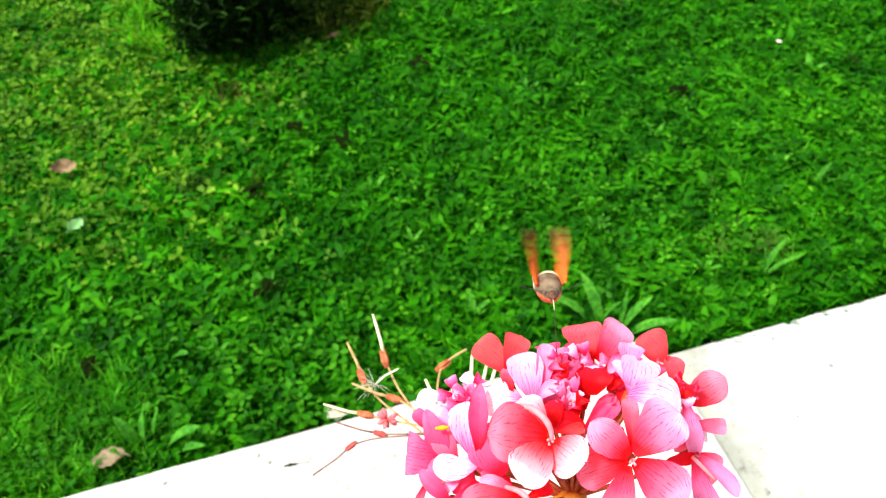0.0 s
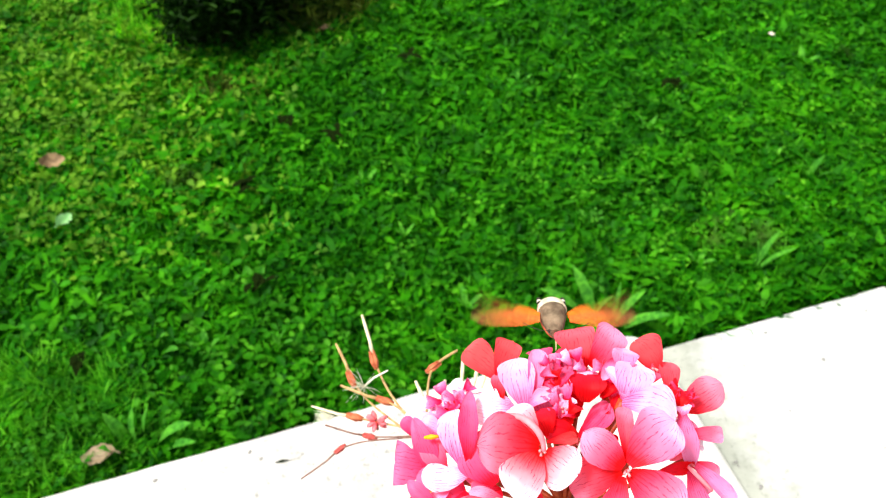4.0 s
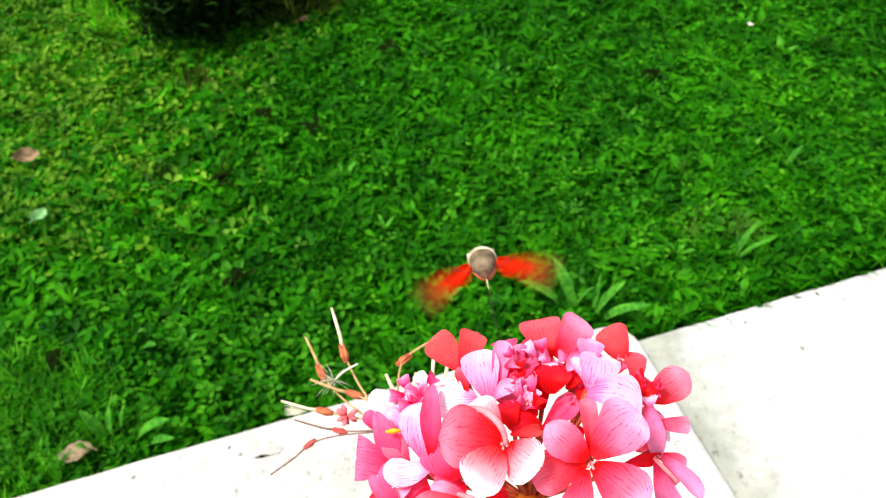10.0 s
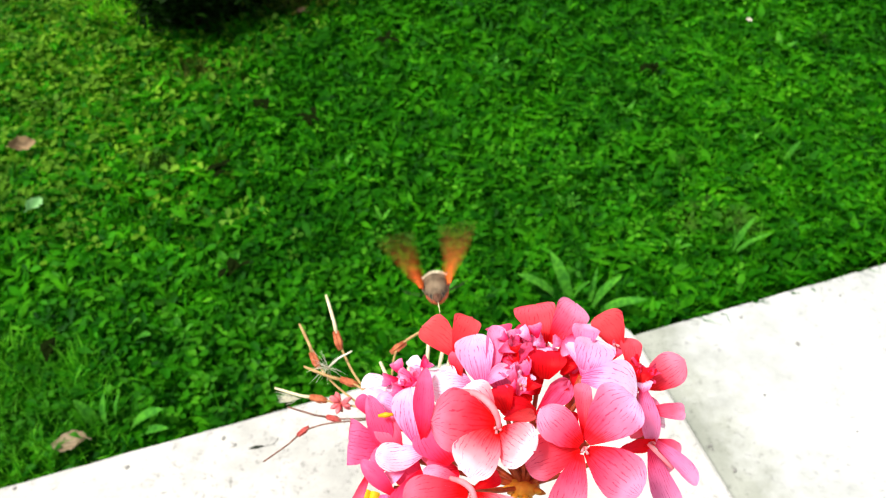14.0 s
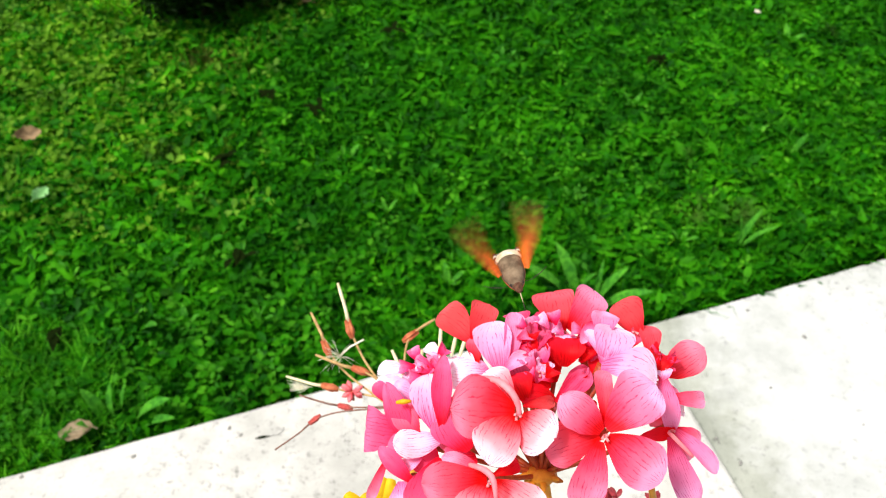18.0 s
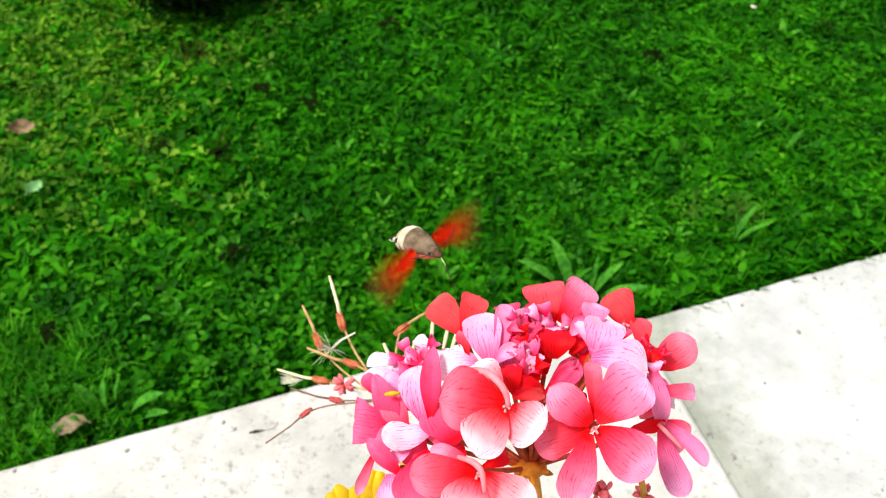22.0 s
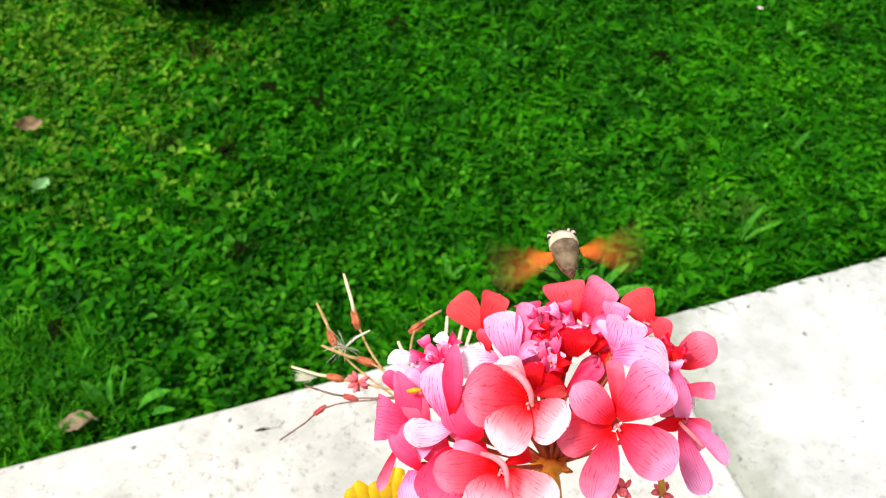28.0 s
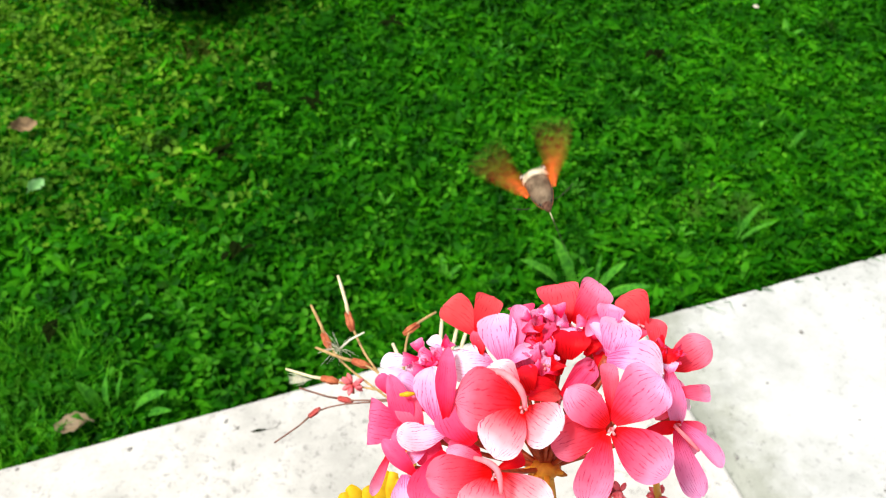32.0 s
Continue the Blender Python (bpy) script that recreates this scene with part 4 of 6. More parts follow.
floret((36.4, 9.0, -1.0), [
    (36.8, 8.2, 0.0,  49.0, 14.5, -5.0,  5.2, 5.0, 20, -3, 0.7, 2.8, 0, CORAL),
    (35.1, 2.4, 3.0,  47.7, 1.2, 1.0,  2.4, 2.4, 25, 2, 0.8, 4, 0.04, PINK),
    (34.7, 9.8, 3.0,  37.0, -6.8, 6.0,  2.9, 2.6, 30, 3, 0.6, 2, 0, PINKLILAC),
    (33.8, 8.9, 2.0,  36.1, 14.5, -2.0,  4.0, 4.0, 0, 4, 0.66, 2, 0.25, DEEP),
    (32.8, 9.5, 1.0,  37.2, 12.0, -2.0,  3.0, 3.0, 10, 4, 0.66, 2, 0.3, ROSE),
    (37.6, -0.8, 2.0,  42.1, -1.6, 1.0,  2.1, 2.1, 40, 2, 0.66, 2, 0.1, WHITE),
    (35.7, 6.9, 4.0,  35.3, 10.3, 2.0,  2.5, 2.5, 20, 3, 0.66, 2, 0.1, PALE),
])
floret((36.4, -5.8, 6.0), [
    (37.9, -5.6, 6.0,  28.2, -6.8, 9.0,  2.0, 1.9, 0, 2, 0.5, 1.5, 0.05, DEEP),
    (36.8, -5.2, 5.0,  48.4, -16.7, 9.0,  2.7, 2.1, 45, 3, 0.7, 2.2, 0, PINKLILAC),
    (35.7, -6.8, 9.0,  42.7, -24.8, 8.0,  3.6, 4.1, 45, -2, 0.76, 2.8, 0, PINKLILAC),
    (37.2, -6.0, 4.0,  44.9, -10.9, 4.0,  3.5, 2.4, 45, 2, 0.7, 3, 0, PINK),
    (35.3, 0.4, 2.0,  32.0, -5.1, 4.0,  2.1, 2.3, 0, 3, 0.6, 2, 0, CORAL),
])
floret((2.3, 9.4, 0.0), [
    (6.1, 1.8, 3.0,  -4.3, 4.6, 5.0,  3.0, 3.5, 10, 4, 0.6, 2.2, 0.15, DEEP),
    (6.0, 1.8, 5.0,  15.3, 11.0, 3.0,  3.0, 3.5, 20, 5, 0.62, 2.2, 0.2, ROSE),
    (-2.2, 2.6, 6.0,  -4.9, 9.4, 2.0,  4.1, 4.1, 0, 4, 0.6, 2, 0.1, DEEP),
    (4.7, 4.4, 0.0,  0.3, 10.0, -3.0,  4.2, 4.2, 0, 4, 0.6, 2, 0.15, DEEP),
    (1.1, 6.4, 1.0,  4.3, 12.5, -3.0,  2.4, 2.8, 30, 5, 0.6, 2, 0.35, PALE),
    (0.8, 9.4, 0.0,  -1.8, 13.3, -4.0,  2.8, 2.8, 25, 5, 0.6, 2, 0.35, PINKLILAC),
    (3.4, 9.1, -2.0,  1.6, 16.6, -6.0,  3.1, 3.1, 20, 5, 0.6, 2, 0.35, MAGENTA),
    (-0.5, 13.8, -3.0,  3.5, 21.2, -9.0,  3.6, 3.6, 15, 5, 0.6, 2, 0.3, ROSE),
    (1.6, 17.3, -7.0,  -1.2, 23.5, -11.0,  3.2, 3.4, 25, 5, 0.6, 2, 0.3, MAGENTA),
    (5.8, 16.4, -8.0,  5.6, 23.2, -13.0,  2.9, 3.2, 30, 5, 0.6, 2, 0.3, PINKLILAC),
    (7.7, 21.1, -10.0,  1.5, 22.2, -13.0,  2.7, 2.9, 25, 4, 0.6, 2, 0.3, ROSE),
])
floret((0.7, 5.4, -6.0), [
    (-1.7, 15.0, -6.0,  -4.5, 21.0, -11.0,  3.2, 3.2, 20, 4, 0.6, 2, 0.3, MAGENTA),
    (7.2, 11.7, -7.0,  1.8, 13.9, -9.0,  3.4, 3.4, 0, 4, 0.6, 2, 0.2, DEEP),
    (14.3, 11.0, -6.0,  18.5, 17.1, -9.0,  2.9, 2.9, 10, 4, 0.6, 2, 0.15, ROSE),
    (17.8, 5.6, -5.0,  18.2, 12.8, -9.0,  1.6, 1.8, 0, 3, 0.6, 2, 0.05, DEEP),
    (14.0, 16.3, -9.0,  18.1, 20.0, -12.0,  2.7, 2.7, 25, 4, 0.6, 2, 0.25, PINKLILAC),
    (-15.2, 6.7, -8.0,  -19.9, 12.4, -12.0,  2.9, 2.9, 40, 4, 0.6, 2, 0.1, WHITE),
    (-26.5, -3.4, -2.0,  -31.3, 0.8, -5.0,  2.9, 2.9, 10, 4, 0.6, 2, 0.05, ROSE),
    (17.7, -3.6, -3.0,  16.5, 0.8, -5.0,  1.6, 1.6, 0, 3, 0.6, 2, 0.05, DEEP),
])
floret((-18.7, -11.1, -1.0), [
    (-15.5, -13.6, 3.0,  -24.1, -15.8, 3.0,  5.9, 5.9, 0, 3, 0.6, 2.2, 0, ROSE),
    (-16.2, -7.4, -2.0,  -23.7, 0.9, -4.0,  5.7, 5.7, 5, 3, 0.62, 2.2, 0, ROSE),
    (-17.2, -9.3, 0.0,  -26.2, -6.5, 0.0,  4.6, 4.6, 5, 3, 0.62, 2.2, 0, PINK),
    (-25.8, -15.6, 0.0,  -32.5, -12.1, 0.0,  4.6, 4.6, 5, 3, 0.62, 2.2, 0, ROSE),
    (-29.6, -19.7, 2.0,  -35.0, -22.3, 4.0,  3.5, 3.5, 5, 3, 0.62, 2.2, 0, MAGENTA),
])
floret((-3.3, 14.2, -14.0), [
    (-1.3, 4.8, -10.0,  -4.2, 14.2, -14.0,  4.8, 4.8, 20, 4, 0.62, 2.2, 0.06, PINKLILAC),
    (1.4, 11.1, -12.0,  0.2, 20.6, -16.0,  6.4, 6.4, 20, 4, 0.62, 2.2, 0.08, MAGENTA),
    (7.9, 4.5, -12.0,  5.9, 14.1, -15.0,  3.7, 3.7, 10, 4, 0.62, 2.2, 0.06, DEEP),
    (19.5, 8.4, -8.0,  19.7, 19.3, -12.0,  3.7, 4.0, 20, 4, 0.62, 2.2, 0.06, PINKLILAC),
    (-10.2, 6.5, -10.0,  -16.7, 7.8, -12.0,  3.3, 3.3, 40, 4, 0.62, 2.2, 0.06, PALE),
    (-1.9, 19.3, -12.0,  -3.2, 24.8, -16.0,  4.0, 4.0, 30, 4, 0.62, 2.2, 0.1, ROSE),
])
floret((36.9, 2.5, -4.0), [
    (35.2, -3.1, 0.0,  38.5, 5.7, -4.0,  3.2, 3.6, 5, 3, 0.62, 2.2, 0, PINK),
    (34.3, -6.2, 0.0,  33.8, 1.1, -3.0,  3.5, 3.5, 5, 3, 0.62, 2.2, 0, CORAL),
    (33.0, 8.9, -4.0,  35.6, 14.8, -8.0,  3.3, 3.3, 5, 3, 0.62, 2.2, 0, ROSE),
    (37.8, -8.9, 2.0,  42.8, -14.8, 3.0,  3.1, 3.1, 5, 3, 0.62, 2.2, 0, PINK),
])
floret((-33.1, -2.0, -12.0), [
    (-28.9, -4.6, -8.0,  -35.5, 1.3, -12.0,  4.0, 4.0, 5, 3, 0.62, 2.2, 0, PINK),
    (-34.6, -6.2, -8.0,  -40.3, -1.7, -10.0,  4.0, 4.0, 5, 3, 0.62, 2.2, 0, ROSE),
    (-29.8, -0.4, -12.0,  -35.6, 4.3, -14.0,  3.7, 3.7, 40, 3, 0.62, 2.2, 0.06, PALE),
    (-23.2, -2.0, -12.0,  -26.5, 5.8, -15.0,  3.4, 3.4, 20, 3, 0.62, 2.2, 0.06, MAGENTA),
])
floret((3.6, 9.7, -10.0), [
    (-0.5, 20.4, -5.6,  -3.1, 22.2, -7.6,  1.7, 1.7, 25, 4, 0.62, 2, 0.19, MAGENTA),
    (7.3, 11.3, -7.0,  8.3, 15.0, -9.0,  2.0, 2.0, 10, 4, 0.62, 2, 0.19, ROSE),
    (-0.1, 9.0, -6.4,  4.8, 9.4, -8.4,  1.9, 1.9, 10, 4, 0.62, 2, 0.19, PINKLILAC),
    (0.7, 13.1, -7.5,  0.3, 17.6, -9.5,  2.6, 2.6, 40, 4, 0.62, 2, 0.19, PALE),
    (0.5, 16.9, -2.3,  0.7, 20.0, -4.3,  1.9, 1.9, 40, 4, 0.62, 2, 0.19, DEEP),
    (7.3, 21.8, -3.4,  6.3, 25.8, -5.4,  2.0, 2.0, 10, 4, 0.62, 2, 0.19, MAGENTA),
    (1.6, 14.0, -3.1,  -1.4, 15.1, -5.1,  2.0, 2.0, 10, 4, 0.62, 2, 0.19, ROSE),
])
floret((5.0, 10.2, -11.0), [
    (-2.8, 15.7, -3.8,  1.8, 15.6, -5.8,  2.3, 2.3, 10, 4, 0.62, 2, 0.19, PINKLILAC),
    (9.8, 19.1, -6.3,  7.0, 20.6, -8.3,  2.3, 2.3, 25, 4, 0.62, 2, 0.19, PALE),
    (1.8, 14.2, -3.0,  -0.3, 16.4, -5.0,  2.0, 2.0, 40, 4, 0.62, 2, 0.19, DEEP),
    (-0.5, 11.3, -6.9,  -3.1, 13.3, -8.9,  2.0, 2.0, 25, 4, 0.62, 2, 0.19, MAGENTA),
    (-3.5, 17.1, -3.9,  1.4, 19.3, -5.9,  1.9, 1.9, 25, 4, 0.62, 2, 0.19, ROSE),
    (-3.8, 18.2, -2.3,  1.2, 19.0, -4.3,  2.1, 2.1, 40, 4, 0.62, 2, 0.19, PINKLILAC),
    (5.6, 20.7, -6.5,  1.9, 23.7, -8.5,  2.0, 2.0, 40, 4, 0.62, 2, 0.19, PALE),
])
floret((6.5, 0.0, -2.0), [
    (11.2, 6.7, 4.7,  14.7, 6.6, 2.7,  1.8, 1.8, 25, 4, 0.62, 2, 0.19, DEEP),
    (12.3, 4.7, 0.7,  9.3, 5.6, -1.3,  2.5, 2.5, 10, 4, 0.62, 2, 0.19, ROSE),
    (0.3, 7.3, 2.9,  -1.0, 9.8, 0.9,  1.7, 1.7, 10, 4, 0.62, 2, 0.19, MAGENTA),
    (3.5, 8.2, 3.9,  5.6, 10.8, 1.9,  2.5, 2.5, 10, 4, 0.62, 2, 0.19, DEEP),
    (5.7, 6.7, 1.5,  3.3, 8.0, -0.5,  2.0, 2.0, 25, 4, 0.62, 2, 0.19, ROSE),
    (10.1, 5.2, 1.2,  14.1, 5.6, -0.8,  1.9, 1.9, 10, 4, 0.62, 2, 0.19, MAGENTA),
])
floret((-30.7, 2.8, -18.0), [
    (-31.6, 10.3, -15.3,  -34.1, 14.4, -17.3,  2.1, 2.1, 40, 4, 0.62, 2, 0.19, MAGENTA),
    (-31.7, 5.1, -13.0,  -34.7, 8.6, -15.0,  2.5, 2.5, 10, 4, 0.62, 2, 0.19, WHITE),
    (-31.4, 4.7, -14.2,  -36.4, 6.6, -16.2,  1.9, 1.9, 25, 4, 0.62, 2, 0.19, PALE),
    (-27.3, 7.4, -11.9,  -25.5, 10.9, -13.9,  2.4, 2.4, 25, 4, 0.62, 2, 0.19, MAGENTA),
    (-32.4, 9.5, -12.2,  -37.7, 9.4, -14.2,  2.0, 2.0, 10, 4, 0.62, 2, 0.19, MAGENTA),
    (-35.8, 4.7, -15.6,  -31.9, 8.1, -17.6,  2.4, 2.4, 10, 4, 0.62, 2, 0.19, WHITE),
    (-28.5, 9.0, -11.2,  -32.7, 9.5, -13.2,  2.1, 2.1, 10, 4, 0.62, 2, 0.19, PALE),
])
floret((-29.3, 3.4, -19.0), [
    (-25.9, 12.9, -11.3,  -23.3, 14.9, -13.3,  2.5, 2.5, 10, 4, 0.62, 2, 0.19, MAGENTA),
    (-30.0, 5.6, -10.6,  -28.6, 9.5, -12.6,  2.0, 2.0, 25, 4, 0.62, 2, 0.19, MAGENTA),
])
floret((35.6, 5.6, -5.0), [
    (36.3, 11.4, 0.4,  40.9, 13.1, -1.6,  1.7, 1.7, 25, 4, 0.62, 2, 0.19, ROSE),
    (35.6, 12.7, -2.9,  33.0, 15.8, -4.9,  2.2, 2.2, 25, 4, 0.62, 2, 0.19, DEEP),
    (36.2, 13.2, -1.1,  32.9, 13.9, -3.1,  2.4, 2.4, 10, 4, 0.62, 2, 0.19, ROSE),
    (35.1, 9.2, 1.8,  33.0, 10.7, -0.2,  2.5, 2.5, 25, 4, 0.62, 2, 0.19, DEEP),
])
floret((18.1, 11.1, -12.0), [
    (16.8, 17.3, -4.7,  20.3, 20.6, -6.7,  1.7, 1.7, 10, 4, 0.62, 2, 0.19, PINKLILAC),
    (17.9, 12.8, -7.8,  14.8, 13.0, -9.8,  2.2, 2.2, 10, 4, 0.62, 2, 0.19, MAGENTA),
    (15.3, 19.7, -4.6,  11.7, 19.6, -6.6,  2.2, 2.2, 40, 4, 0.62, 2, 0.19, PINKLILAC),
    (15.6, 15.3, -6.4,  18.5, 17.3, -8.4,  2.4, 2.4, 40, 4, 0.62, 2, 0.19, MAGENTA),
])
fold([(-15.4, 10.5, 19.0), (-11.3, 10.8, 25.0), (-8.1, 8.7, 28.0), (-6.3, 5.6, 28.0), (-5.9, 2.7, 28.0)], 0.0009)
fold([(-17.9, -10.5, 23.0), (-14.6, -10.5, 28.0), (-12.5, -12.5, 30.0), (-11.8, -17.4, 30.0)], 0.0008)
fold([(34.4, -5.0, 12.0), (37.4, -8.0, 13.0), (40.6, -11.4, 13.0)], 0.0006)
rod("anther", [mm(-37.3, 1.7, 3.0), mm(-35.3, 2.0, 3.5), mm(-33.3, 2.2, 4.0)], [0.0004, 0.0008, 0.0004], YELLOW, "small yellow anther", None, 7)
# dry seed heads: tip of the beak, seed, bend and foot of the stalk
seed_head((-0.0507, 0.2577, 0.7269), (-0.0442, 0.2380, 0.7161), (-0.0372, 0.2254, 0.7102), (-0.0270, 0.2094, 0.7108), PALE_BEAK, 0.95)
seed_head((-0.0641, 0.2505, 0.7137), (-0.0553, 0.2331, 0.7077), (-0.0458, 0.2226, 0.7037), (-0.0259, 0.2042, 0.7061), BEAK, 0.92)
seed_head((-0.0599, 0.2279, 0.7110), (-0.0379, 0.2200, 0.7094), (-0.0319, 0.2155, 0.7108), (-0.0240, 0.2087, 0.7101), BEAK, 0.9)
seed_head((-0.0749, 0.2250, 0.6976), (-0.0526, 0.2166, 0.7010), (-0.0420, 0.2127, 0.7029), (-0.0249, 0.2061, 0.7078), PALE_BEAK, 0.9)
seed_head((-0.0667, 0.2119, 0.7020), (-0.0448, 0.2066, 0.7001), (-0.0342, 0.2045, 0.7036), (-0.0239, 0.2038, 0.7058), DARK_BEAK, 0.72)
seed_head((-0.0771, 0.1913, 0.6889), (-0.0589, 0.2028, 0.6966), (-0.0469, 0.2030, 0.7022), (-0.0229, 0.2034, 0.7054), DARK_BEAK, 0.66)
seed_head((-0.0045, 0.2358, 0.7278), (-0.0163, 0.2279, 0.7247), (-0.0179, 0.2203, 0.7233), (-0.0189, 0.2110, 0.7122), BEAK, 0.85)
SEED_HUB = Vector((-0.0229, 0.2057, 0.7075))
stub((-0.0241, 0.2252, 0.7182), (-0.0189, 0.2143, 0.7152))
stub((-0.0019, 0.2339, 0.7261), (-0.0028, 0.2209, 0.7212))
stub((0.0050, 0.2309, 0.7235), (0.0027, 0.2204, 0.7207))
stub((0.0094, 0.2301, 0.7228), (0.0063, 0.2200, 0.7204))
stub((-0.0103, 0.2255, 0.7186), (-0.0119, 0.2162, 0.7169))
fluff(Vector((-0.0491, 0.2290, 0.7081)), 0.011)
brush((-0.0623, 0.2207, 0.6951), (-0.0726, 0.2232, 0.6932))
bud_cluster((-0.0423, 0.2120, 0.7049), 0.0045, BUD)
bud_cluster((0.0472, 0.1137, 0.8000), 0.0029, BUD)
bud_cluster((0.0500, 0.1142, 0.8005), 0.0029, BUD)
bud_cluster((0.0608, 0.1134, 0.7999), 0.0029, BUD)
bud_stalk((0.0577, 0.1127, 0.8126), (0.0610, 0.1132, 0.7997))
yellow_petal((-0.0233, 0.1148, 0.7845), (-0.0192, 0.1229, 0.7971), 0.0045)
yellow_petal((-0.0247, 0.1155, 0.7851), (-0.0305, 0.1191, 0.7936), 0.0049)
yellow_petal((-0.0215, 0.1155, 0.7851), (-0.0250, 0.1191, 0.7937), 0.0056)
yellow_petal((-0.0191, 0.1148, 0.7845), (-0.0168, 0.1224, 0.7967), 0.0053)
yellow_petal((-0.0163, 0.1148, 0.7846), (-0.0116, 0.1191, 0.7938), 0.0053)
yellow_petal((-0.0302, 0.1148, 0.7845), (-0.0318, 0.1178, 0.7925), 0.0056)
yellow_petal((-0.0206, 0.1148, 0.7845), (-0.0216, 0.1201, 0.7946), 0.0060)
yellow_petal((-0.0146, 0.1148, 0.7846), (-0.0154, 0.1207, 0.7952), 0.0049)
# stems down to the pot
way = smooth_path([HUB + Vector((0, 0, 0.001)), UMBEL @ Vector((0.0052, -0.0312, -0.010)), UMBEL @ Vector((0.0075, -0.06, -0.02)), (0.04, 0.09, 0.62), (0.035, 0.08, 0.495)], 6)
rod("stem", way, [0.002, 0.0017] + [0.0016] * (len(way) - 4) + [0.0022, 0.0025], STEM, "olive flower stem")
bm = bmesh.new()
tube(bm, [HUB + UMBEL.to_3x3() @ Vector((0, y, 0)) - FOOT for y in (-0.003, -0.001, 0.001, 0.003)], [0.0022, 0.0046, 0.0044, 0.0018], 9)
part("umbel_hub", bm, KNOT, plant, "brown knot where the flower stalks meet")
for k in range(8):
    a = 0.785 * k
    way_out = UMBEL.to_3x3() @ Vector((math.cos(a), -0.35 + 0.3 * math.sin(2 * k), math.sin(a)))
    rod("bract", [HUB + way_out * 0.002, HUB + way_out * 0.0048, HUB + way_out * 0.0062], [0.0012, 0.001, 0.0003], KNOT, "", None, 5)
for k in range(16):
    a = 0.43 * k
    side = UMBEL.to_3x3() @ Vector((math.cos(a) * 0.5, 0.8, math.sin(a) * 0.7)).normalized()
    rod("pedicel", curve_points(HUB, HUB + side * (0.015 + 0.006 * math.sin(3 * k)), (0, 0, -0.001), 5), [0.0011, 0.001, 0.0008, 0.0008, 0.001], PEDICEL, "", None, 6)
way = smooth_path([SEED_HUB, SEED_HUB + Vector((0.012, -0.03, -0.05)), (0.01, 0.1, 0.58), (0.01, 0.08, 0.495)], 6)
rod("stem", way, [0.002] * len(way), STEM, "olive seed-head stem")


def round_leaf(c, r, tilt, turn):
    bm = bmesh.new()
    mid = bm.verts.new((0, 0, 0))
    rings = [[mid]]
    for q in (0.4, 0.75, 1.0):
        rings.append([bm.verts.new((q * r * math.cos(a) * (1 + 0.07 * math.sin(9 * a) * q), q * r * math.sin(a) * (1 + 0.07 * math.sin(9 * a) * q), 0.12 * r * q * q * math.sin(5 * a) + 0.2 * r * q)) for a in (math.pi * 0.04 + 1.92 * math.pi * k / 36 for k in range(37))])
    for k in range(36):
        bm.faces.new((mid, rings[1][k], rings[1][k + 1]))
        for a, b in zip(rings[1:], rings[2:]):
            bm.faces.new((a[k], b[k], b[k + 1], a[k + 1]))
    bmesh.ops.transform(bm, matrix=pose(*(Vector(c) - FOOT), tilt, 0, turn), verts=bm.verts)
    leaf = part("leaf", bm, GREEN_LEAF, plant, "round scalloped green leaf")
    rod("leaf_stalk", curve_points(c, (0.03 + 0.2 * (c[0] - 0.03), 0.075 + 0.2 * (c[1] - 0.075), 0.497), (0, 0, 0.015)), [0.0014] * 8, STEM, "", leaf, 6)


for c, r, tilt, turn in (((-0.05, 0.05, 0.585), 0.035, 14, 30), ((0.1, 0.05, 0.58), 0.038, -12, 140), ((0.03, -0.02, 0.6), 0.036, 20, 250), ((-0.02, 0.0, 0.56), 0.03, -15, 80)):
    round_leaf(c, r, tilt, turn)

pot = tagged(empty("flower_pot", pose(0.03, 0.075, 0.03)), "plain round clay pot standing on the stone slab", "flower pot")
bm = bmesh.new()
tube(bm, [(0, 0, z) for z in (0.0, 0.004, 0.4, 0.401, 0.47, 0.478, 0.478, 0.455)], [0.078, 0.082, 0.108, 0.116, 0.12, 0.118, 0.108, 0.107], 48)
part("pot_body", bm, CLAY, pot)
bm = bmesh.new()
tube(bm, [(0, 0, 0.456), (0, 0, 0.466), (0, 0, 0.471)], [0.106, 0.104, 0.05], 32)
part("potting_soil", bm, SOIL, pot, "dark potting soil")


# ---- the hawk-moth ----
moth = tagged(empty("hawk_moth", Matrix.Identity(4)), "grey-brown hovering hawk-moth with orange hindwings", "moth")


def lathe(bm, profile, sides=18, flat=0.92, lump=0.0):
    """A body turned about y: rows of (y, radius, dz)."""
    rings = []
    for y, r, dz in profile:
        y, r = 0.009 - (0.009 - y) * 0.87, r * 0.96
        rings.append([bm.verts.new((r * math.cos(a) * (1 + lump * noise.noise(Vector((math.cos(a) * 3, y * 700, math.sin(a) * 3)))), y, dz + flat * r * math.sin(a))) for a in (2 * math.pi * k / sides for k in range(sides))])
    for a, b in zip(rings, rings[1:]):
        for k in range(sides):
            bm.faces.new((a[k], b[k], b[(k + 1) % sides], a[(k + 1) % sides]))
    bm.faces.new(rings[0]), bm.faces.new(rings[-1][::-1])
    bmesh.ops.recalc_face_normals(bm, faces=bm.faces)
    return bm


